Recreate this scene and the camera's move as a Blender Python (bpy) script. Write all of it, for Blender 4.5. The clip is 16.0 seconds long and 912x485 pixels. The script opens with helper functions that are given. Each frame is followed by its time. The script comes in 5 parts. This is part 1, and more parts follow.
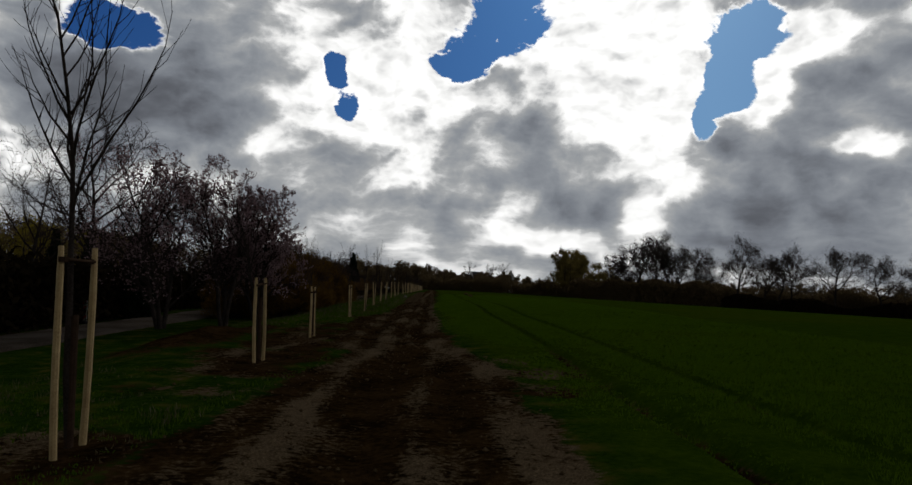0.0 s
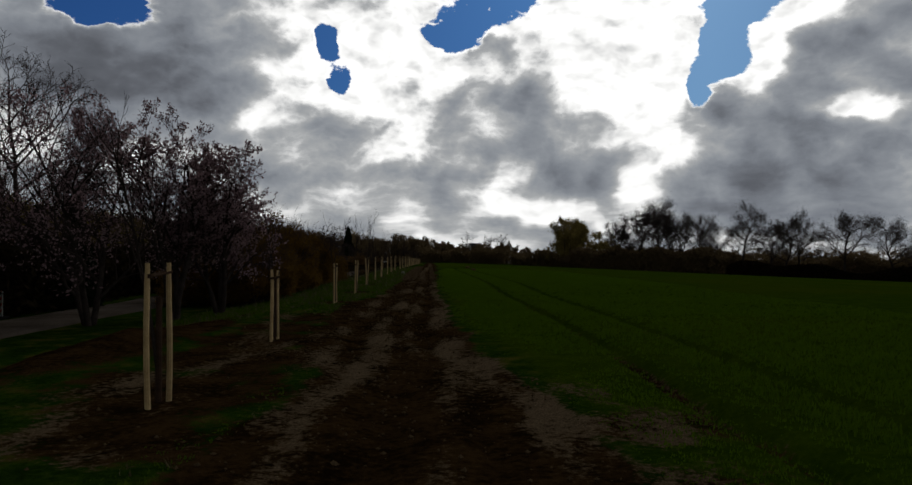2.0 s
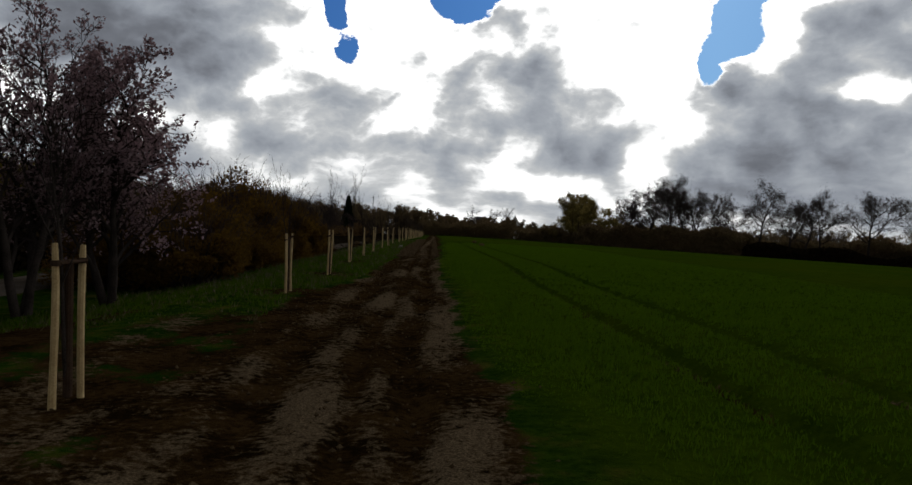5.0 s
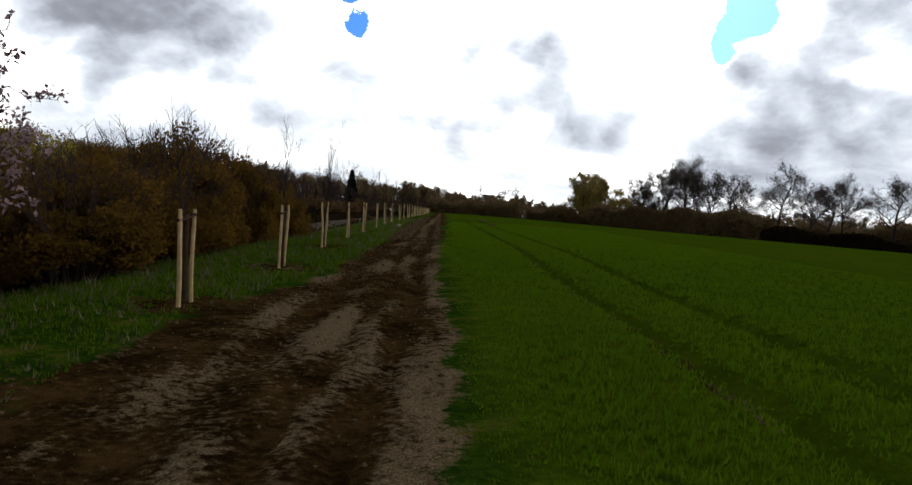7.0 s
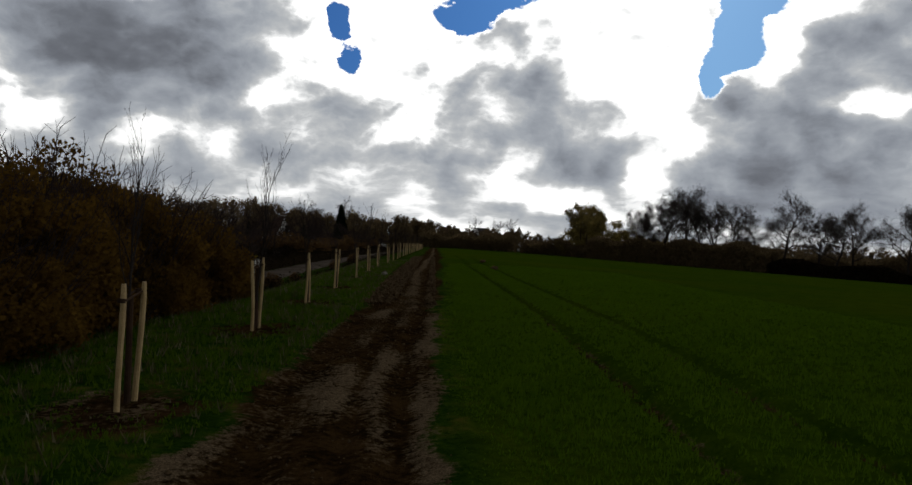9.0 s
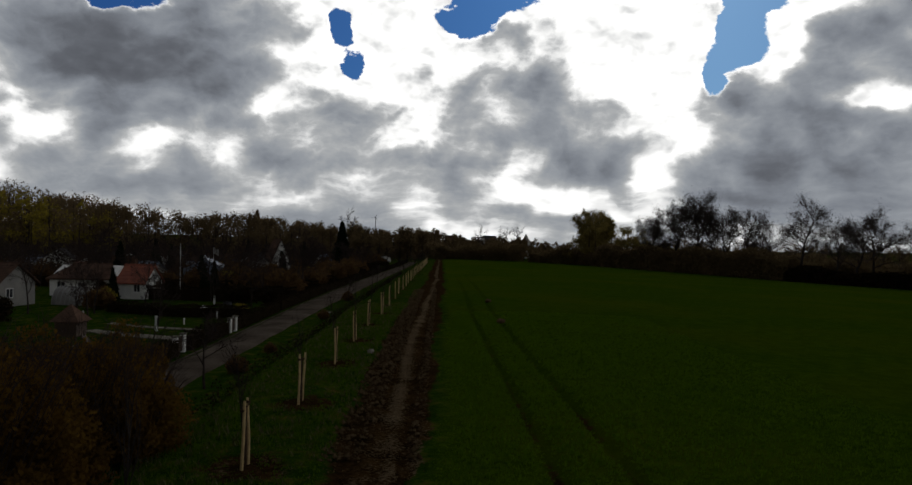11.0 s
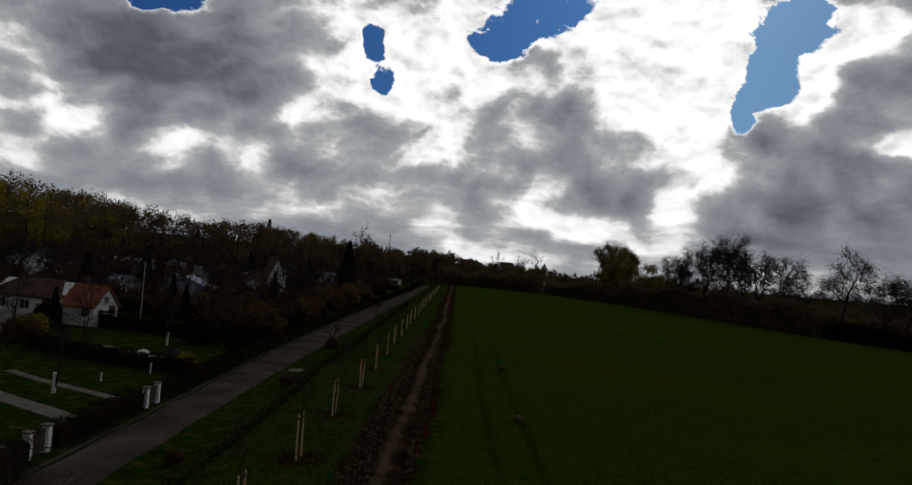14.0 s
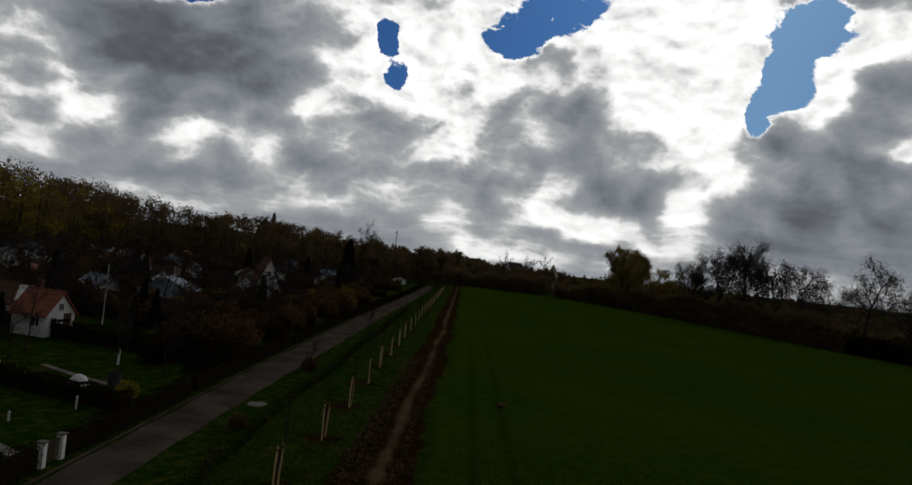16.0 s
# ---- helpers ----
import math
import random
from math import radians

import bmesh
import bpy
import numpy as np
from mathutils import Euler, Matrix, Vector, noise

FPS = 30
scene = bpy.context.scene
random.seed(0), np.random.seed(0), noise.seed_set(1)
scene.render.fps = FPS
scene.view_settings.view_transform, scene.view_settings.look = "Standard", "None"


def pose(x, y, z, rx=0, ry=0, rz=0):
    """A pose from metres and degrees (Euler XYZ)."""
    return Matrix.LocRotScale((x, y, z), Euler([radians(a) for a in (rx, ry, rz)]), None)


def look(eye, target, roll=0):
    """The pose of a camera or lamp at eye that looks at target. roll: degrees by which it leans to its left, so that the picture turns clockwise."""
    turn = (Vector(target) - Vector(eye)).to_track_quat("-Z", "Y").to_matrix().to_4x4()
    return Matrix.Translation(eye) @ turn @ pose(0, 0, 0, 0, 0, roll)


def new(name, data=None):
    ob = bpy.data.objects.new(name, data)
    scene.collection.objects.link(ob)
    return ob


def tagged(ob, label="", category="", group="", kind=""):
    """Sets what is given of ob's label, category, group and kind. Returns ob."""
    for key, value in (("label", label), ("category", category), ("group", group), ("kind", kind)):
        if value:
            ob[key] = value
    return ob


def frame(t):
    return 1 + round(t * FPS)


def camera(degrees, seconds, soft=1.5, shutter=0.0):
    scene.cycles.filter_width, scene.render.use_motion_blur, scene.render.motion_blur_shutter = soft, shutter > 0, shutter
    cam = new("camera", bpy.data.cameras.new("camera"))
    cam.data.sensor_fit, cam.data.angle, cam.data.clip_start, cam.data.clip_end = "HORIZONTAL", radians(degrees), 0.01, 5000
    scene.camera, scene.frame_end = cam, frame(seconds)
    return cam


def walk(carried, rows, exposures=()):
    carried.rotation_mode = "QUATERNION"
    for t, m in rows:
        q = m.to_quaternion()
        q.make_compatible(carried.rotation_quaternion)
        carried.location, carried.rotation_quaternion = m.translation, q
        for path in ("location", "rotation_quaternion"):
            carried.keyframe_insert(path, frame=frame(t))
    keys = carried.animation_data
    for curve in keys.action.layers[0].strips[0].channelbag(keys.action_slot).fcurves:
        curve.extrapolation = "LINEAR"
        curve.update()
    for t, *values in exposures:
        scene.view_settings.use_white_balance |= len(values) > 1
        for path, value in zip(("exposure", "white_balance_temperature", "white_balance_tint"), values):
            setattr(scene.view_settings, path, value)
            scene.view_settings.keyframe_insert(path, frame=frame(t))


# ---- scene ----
cam = camera(64.0, 16.0)
PATH = [
    (0, (0.848, -6.555, 1.848), (0.909, -4.559, 1.96), 1.2),
    (0.5, (0.899, -5.248, 1.935), (0.968, -3.252, 2.026), 0.7),
    (1, (0.632, -2.957, 1.966), (0.691, -0.958, 2.0), 0.0),
    (1.5, (0.641, -1.269, 2.003), (0.702, 0.73, 2.028), 0.6),
    (2, (0.531, 0.874, 1.997), (0.603, 2.872, 2.032), 0.0),
    (2.5, (0.576, 2.36, 1.952), (0.642, 4.357, 2.03), 0.6),
    (3, (0.485, 4.123, 1.934), (0.541, 6.122, 1.935), 0.9),
    (3.2, (0.33, 4.77, 2.031), (0.391, 6.769, 2.008), 2.1),
    (5.3, (0.773, 11.924, 1.903), (0.835, 13.923, 1.865), 1.5),
    (5.5, (0.872, 12.328, 1.905), (0.928, 14.327, 1.878), 2.9),
    (6, (1.078, 14.119, 1.852), (1.12, 16.119, 1.861), 4.8),
    (6.5, (1.024, 16.713, 1.8), (1.056, 18.699, 1.57), 2.4),
    (7, (0.965, 19.411, 1.918), (1.01, 21.408, 1.818), 2.6),
    (7.5, (0.949, 22.092, 2.049), (1.003, 24.09, 1.988), 1.6),
    (8, (0.929, 24.495, 2.264), (0.984, 26.494, 2.207), 1.2),
    (8.5, (0.844, 27.168, 2.363), (0.903, 29.167, 2.346), 1.0),
    (9, (0.828, 29.382, 2.49), (0.887, 31.381, 2.481), 2.0),
    (9.2, (0.9, 30.224, 2.548), (0.957, 32.223, 2.539), 0.2),
    (11.3, (1.43, 37.586, 6.664), (1.46, 39.586, 6.667), 1.0),
    (11.5, (1.407, 38.753, 7.146), (1.429, 40.752, 7.162), 2.9),
    (12, (1.42, 41.094, 7.825), (1.437, 43.094, 7.831), 2.6),
    (12.5, (1.381, 43.478, 8.308), (1.393, 45.477, 8.269), 1.8),
    (13, (1.509, 45.812, 8.323), (1.524, 47.811, 8.282), 1.6),
    (13.5, (1.793, 47.818, 8.255), (1.8, 49.817, 8.274), 3.8),
    (14, (1.911, 50.3, 8.059), (1.902, 52.299, 8.111), 4.8),
    (14.5, (2.046, 52.515, 8.011), (2.048, 54.514, 8.053), 3.9),
    (15, (2.172, 54.694, 8.299), (2.155, 56.692, 8.382), 3.5),
    (15.5, (2.399, 56.904, 8.8), (2.373, 58.902, 8.868), 3.5),
    (16, (2.73, 58.573, 9.514), (2.696, 60.573, 9.554), 6.2),
]
EXPOSURES = [
    (0.0, -0.72), (3.2, -0.6), (5.3, -0.15), (6.0, 0.05), (6.5, 0.92), (7.2, 1.0), (7.8, 0.42),
    (8.5, -0.12), (9.2, -0.28), (11.3, -0.62), (16.0, -0.78),
]
walk(cam, [(t, look(eye, target, roll)) for t, eye, target, roll in PATH], EXPOSURES)

# ---- world: broken spring clouds, sun hidden behind them ahead ----
# azimuth, elevation, half width, half height in degrees, weight
DARK = [
    (-22.0, 13.2, 9.0, 4.4, -0.72), (7.5, 11.0, 5.9, 3.8, -0.24), (10.8, 7.1, 4.9, 2.0, -0.24), (24.9, 7.5, 5.8, 4.1, -0.5),
    (30.9, 13.7, 4.1, 2.5, -0.46), (-2.4, 6.0, 10.5, 1.0, -0.16), (-25.7, 6.0, 2.1, 0.9, -0.26), (-7.4, 7.4, 5.0, 2.3, -0.14),
    (29.5, 4.2, 7.5, 1.7, -0.26), (-18.8, 5.7, 1.7, 0.8, -0.2), (-19.6, 4.0, 9.5, 0.7, -0.1), (21.3, 10.1, 2.6, 1.7, -0.2),
]
WHITE = [
    (14.3, 17.3, 5.8, 5.3, 0.85), (17.6, 11.0, 2.6, 3.3, 0.6), (-10.7, 13.2, 3.4, 2.9, 0.6), (-3.1, 14.4, 4.3, 3.6, 0.5),
    (-5.4, 16.1, 2.7, 2.3, 0.35), (19.3, 7.8, 2.0, 1.4, 0.65), (16.5, 4.3, 1.5, 1.7, 0.45), (24.9, 14.4, 2.2, 2.0, 0.75),
    (30.2, 10.1, 2.1, 0.7, 0.6), (6.8, 3.8, 3.2, 1.0, 0.35), (9.8, 3.1, 1.0, 0.8, 0.35), (-15.6, 6.8, 1.6, 1.5, 0.45),
    (-21.8, 7.4, 1.9, 1.2, 0.36), (-28.2, 7.3, 2.4, 1.6, 0.3), (-13.8, 10.4, 1.4, 0.7, 0.5), (-1.3, 8.6, 1.8, 0.9, 0.3),
    (-30.5, 9.0, 2.0, 2.0, 0.2), (28.0, 17.9, 2.4, 1.6, 0.5),
]
BLUE = [
    (-7.0, 13.6, 0.9, 1.0, 1.35), (-8.2, 16.2, 0.9, 1.1, 1.3), (1.6, 17.4, 2.3, 1.5, 1.3), (5.6, 20.2, 3.0, 2.0, 1.3),
    (22.4, 15.3, 1.5, 2.4, 1.3), (20.6, 12.4, 0.8, 1.5, 1.25), (23.8, 19.0, 2.6, 1.9, 1.3),
    (-24.0, 17.6, 3.2, 1.5, 1.3),
]
SUN_AZ, SUN_EL = 16.0, 33.0


class Nodes:
    """Short hand for node trees."""

    def __init__(self, tree):
        self.tree = tree

    def put(self, socket, value):
        if isinstance(value, bpy.types.NodeSocket):
            self.tree.links.new(value, socket)
        else:
            socket.default_value = value

    def math(self, op, a, b=0.0, c=0.0, clamp=False):
        n = self.tree.nodes.new("ShaderNodeMath")
        n.operation, n.use_clamp = op, clamp
        for s, v in zip(n.inputs, (a, b, c)):
            self.put(s, v)
        return n.outputs[0]

    def vec(self, op, a, b=(0, 0, 0), c=(0, 0, 0)):
        n = self.tree.nodes.new("ShaderNodeVectorMath")
        n.operation = op
        for s, v in zip(n.inputs, (a, b, c)):
            self.put(s, v)
        return n.outputs["Value"] if op in ("DOT_PRODUCT", "LENGTH") else n.outputs[0]

    def noise(self, vector, scale, detail=4.0, rough=0.55, colour=False, distort=0.0):
        n = self.tree.nodes.new("ShaderNodeTexNoise")
        self.put(n.inputs["Vector"], vector)
        n.inputs["Scale"].default_value, n.inputs["Detail"].default_value = scale, detail
        n.inputs["Roughness"].default_value, n.inputs["Distortion"].default_value = rough, distort
        return n.outputs["Color" if colour else "Fac"]

    def ramp(self, fac, stops, mode="LINEAR"):
        n = self.tree.nodes.new("ShaderNodeValToRGB")
        n.color_ramp.interpolation = mode
        el = n.color_ramp.elements
        while len(el) < len(stops):
            el.new(0.5)
        for e, (p, c) in zip(el, stops):
            e.position, e.color = p, (*c, 1)
        self.put(n.inputs[0], fac)
        return n.outputs[0]

    def smooth(self, value, low, high):
        n = self.tree.nodes.new("ShaderNodeMapRange")
        n.interpolation_type = "SMOOTHSTEP"
        self.put(n.inputs[0], value)
        n.inputs[1].default_value, n.inputs[2].default_value = low, high
        return n.outputs[0]

    def mix(self, fac, a, b, blend="MIX"):
        n = self.tree.nodes.new("ShaderNodeMix")
        n.data_type, n.blend_type = "RGBA", blend
        self.put(n.inputs[0], fac)
        self.put(n.inputs[6], a if isinstance(a, bpy.types.NodeSocket) else (*a, 1))
        self.put(n.inputs[7], b if isinstance(b, bpy.types.NodeSocket) else (*b, 1))
        return n.outputs[2]

    def split(self, v):
        n = self.tree.nodes.new("ShaderNodeSeparateXYZ")
        self.put(n.inputs[0], v)
        return n.outputs

    def join(self, x, y, z=0.0):
        n = self.tree.nodes.new("ShaderNodeCombineXYZ")
        for s, v in zip(n.inputs, (x, y, z)):
            self.put(s, v)
        return n.outputs[0]


def build_world():
    world = bpy.data.worlds.new("sky")
    scene.world = world
    world.use_nodes = True
    world.node_tree.nodes.clear()
    k = Nodes(world.node_tree)
    way = k.tree.nodes.new("ShaderNodeTexCoord").outputs["Generated"]
    big = k.noise(way, 7.0, 3.0, 0.5, colour=True)
    small = k.noise(way, 26.0, 4.0, 0.55, colour=True)
    bent = k.vec("MULTIPLY_ADD", k.vec("SUBTRACT", big, (0.5, 0.5, 0.5)), (0.05, 0.05, 0.035), way)
    bent = k.vec("MULTIPLY_ADD", k.vec("SUBTRACT", small, (0.5, 0.5, 0.5)), (0.018, 0.018, 0.014), bent)
    x, y, z = k.split(bent)
    az = k.math("MULTIPLY", k.math("ARCTAN2", x, y), 57.2958)
    el = k.math("MULTIPLY", k.math("ARCTAN2", z, k.math("SQRT", k.math("ADD", k.math("MULTIPLY", x, x), k.math("MULTIPLY", y, y)))), 57.2958)
    place = k.join(az, el)

    def blobs(rows, start):
        total = start
        for a, e, ra, re, weight in rows:
            d = k.vec("MULTIPLY_ADD", place, (1 / ra, 1 / re, 0), (-a / ra, -e / re, 0))
            g = k.math("POWER", 0.42, k.vec("DOT_PRODUCT", d, d))
            total = k.math("MULTIPLY_ADD", g, weight, total)
        return total

    low = k.vec("MULTIPLY", place, (0.0175, 0.027, 0.0))

    def heap(at, scale, detail):
        """Rounded swellings that meet in creases, as on the heads of heaped clouds."""
        n = k.tree.nodes.new("ShaderNodeTexVoronoi")
        n.feature = "SMOOTH_F1"
        k.put(n.inputs["Vector"], at)
        n.inputs["Scale"].default_value, n.inputs["Detail"].default_value = scale, detail
        n.inputs["Roughness"].default_value, n.inputs["Smoothness"].default_value = 0.5, 0.35
        return k.math("SUBTRACT", 0.55, n.outputs["Distance"])

    def thickness(at, fine):
        puffs = k.math("SUBTRACT", k.noise(at, 10.0, 3.0 + fine, 0.56), 0.5)
        return k.math("MULTIPLY_ADD", heap(at, 18.0, 1.0 + fine * 0.4), 0.5, k.math("MULTIPLY", puffs, 1.75))

    # the thicker the cloud before the sun, the greyer; its thin edges shine
    lumps = thickness(low, 4.0)
    strat = k.math("SUBTRACT", k.noise(k.vec("MULTIPLY", place, (0.05, 0.2, 1.0)), 2.0, 5.0, 0.55), 0.5)
    near_horizon = k.smooth(el, 7.5, 1.5)
    calm = k.math("MULTIPLY_ADD", near_horizon, -0.55, 1.0)
    thick = k.math("MULTIPLY_ADD", lumps, calm, 0.5)
    thick = k.math("MULTIPLY_ADD", strat, k.math("MULTIPLY_ADD", near_horizon, 1.3, 0.25), thick)
    thick = blobs([(a, e, ra, re, -w * 1.15) for a, e, ra, re, w in DARK], thick)
    thick = blobs([(a, e, ra, re, -w * 0.85) for a, e, ra, re, w in WHITE], thick)
    thick = k.math("MULTIPLY_ADD", near_horizon, -0.02, thick)
    thick = k.math("MAXIMUM", thick, 0.04)
    gap = k.math("MULTIPLY", blobs(BLUE, 0.0), k.math("MULTIPLY_ADD", k.math("SUBTRACT", k.noise(low, 34.0, 5.0, 0.62), 0.5), 2.2, k.math("MULTIPLY_ADD", lumps, -1.3, 1.0)))
    hole = k.smooth(gap, 0.56, 0.72)
    thick = k.math("MULTIPLY", thick, k.smooth(gap, 0.8, 0.3))
    # relief: the side of each heap that faces the bright gap round the sun is the brighter one
    to_sun = k.vec("NORMALIZE", k.vec("MULTIPLY_ADD", low, (-1, -1, 0), (14.0 * 0.0175, 24.0 * 0.027, 0.0)))
    there = thickness(k.vec("ADD", low, k.vec("MULTIPLY", to_sun, (0.014, 0.014, 0.0))), 1.0)
    relief = k.math("MULTIPLY", k.math("SUBTRACT", thickness(low, 1.0), there), calm)
    light = k.math("MULTIPLY_ADD", k.smooth(thick, 0.04, 0.62), -0.4, 0.97)
    light = k.math("MULTIPLY_ADD", k.smooth(thick, 0.4, 1.25), -0.42, light)
    light = k.math("MULTIPLY_ADD", relief, 0.42, light)
    # unseen thick grey cover overhead, added to dim the ground; greyer away from the sun
    light = k.math("MULTIPLY_ADD", k.smooth(el, 23.0, 42.0), -0.36, light)
    up = (math.sin(radians(SUN_AZ)) * math.cos(radians(SUN_EL)), math.cos(radians(SUN_AZ)) * math.cos(radians(SUN_EL)), math.sin(radians(SUN_EL)))
    facing = k.smooth(k.vec("DOT_PRODUCT", way, up), -0.3, 0.6)
    cloud = k.ramp(light, [(0.0, (0.138, 0.148, 0.172)), (0.2, (0.232, 0.25, 0.288)), (0.4, (0.405, 0.44, 0.5)), (0.56, (0.565, 0.605, 0.66)),
                           (0.72, (0.78, 0.805, 0.825)), (0.9, (1.0, 1.0, 0.99))])
    over = k.smooth(light, 0.7, 1.08)
    cloud = k.vec("SCALE", cloud)
    bright = k.math("MULTIPLY", k.math("MULTIPLY_ADD", over, 19.0, 12.6), k.math("MULTIPLY_ADD", facing, 0.68, 0.32))
    k.put(cloud.node.inputs["Scale"], bright)
    sky = k.tree.nodes.new("ShaderNodeTexSky")
    sky.sky_type, sky.sun_disc = "NISHITA", False
    sky.sun_elevation, sky.sun_rotation = radians(SUN_EL), radians(SUN_AZ)
    veil = k.smooth(az, 8.0, 22.0)
    blue = k.mix(1.0, sky.outputs[0], k.mix(veil, (0.13, 0.37, 0.86), (0.34, 0.66, 1.1)), "MULTIPLY")
    back = k.tree.nodes.new("ShaderNodeBackground")
    k.put(back.inputs[0], k.mix(hole, cloud, blue))
    back.inputs[1].default_value = 0.061
    out = k.tree.nodes.new("ShaderNodeOutputWorld")
    k.tree.links.new(back.outputs[0], out.inputs[0])


build_world()
sun_data = bpy.data.lights.new("sun", "SUN")
sun_data.energy, sun_data.angle, sun_data.color = 0.5, radians(12), (1.0, 0.95, 0.86)
sun = new("sun", sun_data)
a, e = radians(SUN_AZ), radians(SUN_EL)
sun.matrix_world = look((0, 0, 60), (-math.sin(a) * math.cos(e) * 9, -math.cos(a) * math.cos(e) * 9, 60 - 9 * math.sin(e)))

# ---- materials ----


def material(name, build, rough=0.85, bump=None, metal=0.0, thin=0.0):
    m = bpy.data.materials.new(name)
    m.use_nodes = True
    k = Nodes(m.node_tree)
    bsdf = m.node_tree.nodes["Principled BSDF"]
    bsdf.inputs["Roughness"].default_value, bsdf.inputs["Metallic"].default_value = rough, metal
    bsdf.inputs["Specular IOR Level"].default_value = 0.0 if rough > 0.84 else 0.3
    at = m.node_tree.nodes.new("ShaderNodeTexCoord").outputs["Object"]
    result = build(k, at)
    colour, height = result if isinstance(result, tuple) else (result, None)
    k.put(bsdf.inputs["Base Color"], colour)
    if height is not None and bump:
        b = m.node_tree.nodes.new("ShaderNodeBump")
        b.inputs["Strength"].default_value, b.inputs["Distance"].default_value = bump
        k.put(b.inputs["Height"], height)
        m.node_tree.links.new(b.outputs[0], bsdf.inputs["Normal"])
    if thin:
        through_leaf = m.node_tree.nodes.new("ShaderNodeBsdfTranslucent")
        k.put(through_leaf.inputs[0], colour)
        both = m.node_tree.nodes.new("ShaderNodeMixShader")
        both.inputs[0].default_value = thin
        m.node_tree.links.new(bsdf.outputs[0], both.inputs[1])
        m.node_tree.links.new(through_leaf.outputs[0], both.inputs[2])
        m.node_tree.links.new(both.outputs[0], m.node_tree.nodes["Material Output"].inputs[0])
    return m


def two_scale(low, high, coarse, fine):
    """Colours that wander between low and high at two sizes, with fine relief."""

    def build(k, at):
        c = k.noise(at, coarse, 4)
        f = k.noise(at, fine, 3)
        mixed = k.math("MULTIPLY_ADD", f, 0.45, k.math("MULTIPLY", c, 0.55))
        return k.mix(k.smooth(mixed, 0.32, 0.68), low, high), f

    return build


def per_piece(low, high, fine):
    """As two_scale, with a shift from one object to the next."""

    def build(k, at):
        info = k.tree.nodes.new("ShaderNodeObjectInfo").outputs["Random"]
        f = k.noise(at, fine, 4)
        return k.mix(k.math("MULTIPLY_ADD", f, 0.5, k.math("MULTIPLY", info, 0.5)), low, high), f

    return build


def islands(low, high, rough_scale=1.5):
    """Each loose piece of the mesh takes its own tone."""

    def build(k, at):
        geo = k.tree.nodes.new("ShaderNodeNewGeometry").outputs["Random Per Island"]
        c = k.noise(at, rough_scale, 2)
        return k.mix(k.math("MULTIPLY_ADD", c, 0.6, k.math("MULTIPLY", geo, 0.45), clamp=True), low, high)

    return build


def ground_build(k, at):
    def attr(name):
        n = k.tree.nodes.new("ShaderNodeAttribute")
        n.attribute_name = name
        return n.outputs["Fac"]

    soil, crop, pale = attr("soil"), attr("crop"), attr("pale")
    mid, fine, grit = k.noise(at, 1.3, 5, 0.6), k.noise(at, 9.0, 5, 0.65), k.noise(at, 42.0, 3)
    blend = k.math("MULTIPLY_ADD", fine, 0.5, k.math("MULTIPLY", mid, 0.5))
    # verge green set low, with the shade on the left put into it
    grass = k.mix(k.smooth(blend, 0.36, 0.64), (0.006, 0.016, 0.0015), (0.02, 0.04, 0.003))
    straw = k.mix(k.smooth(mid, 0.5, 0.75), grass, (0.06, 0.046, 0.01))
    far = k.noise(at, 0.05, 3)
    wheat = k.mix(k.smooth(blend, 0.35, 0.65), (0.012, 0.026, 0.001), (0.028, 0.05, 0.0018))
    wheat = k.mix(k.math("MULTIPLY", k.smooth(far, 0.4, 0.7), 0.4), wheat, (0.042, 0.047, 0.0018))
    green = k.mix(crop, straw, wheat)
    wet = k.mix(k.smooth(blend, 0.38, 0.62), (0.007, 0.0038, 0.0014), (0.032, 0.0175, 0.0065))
    dry = k.mix(k.smooth(grit, 0.35, 0.65), (0.046, 0.032, 0.017), (0.11, 0.079, 0.046))
    mud = k.mix(k.smooth(k.math("ADD", pale, k.math("MULTIPLY", k.math("SUBTRACT", fine, 0.5), 1.9)), 0.3, 0.8), wet, dry)
    edge = k.smooth(k.math("ADD", soil, k.math("MULTIPLY", k.math("SUBTRACT", blend, 0.5), 1.3)), 0.4, 0.6)
    return k.mix(edge, green, mud), k.math("MULTIPLY_ADD", grit, 0.35, fine)


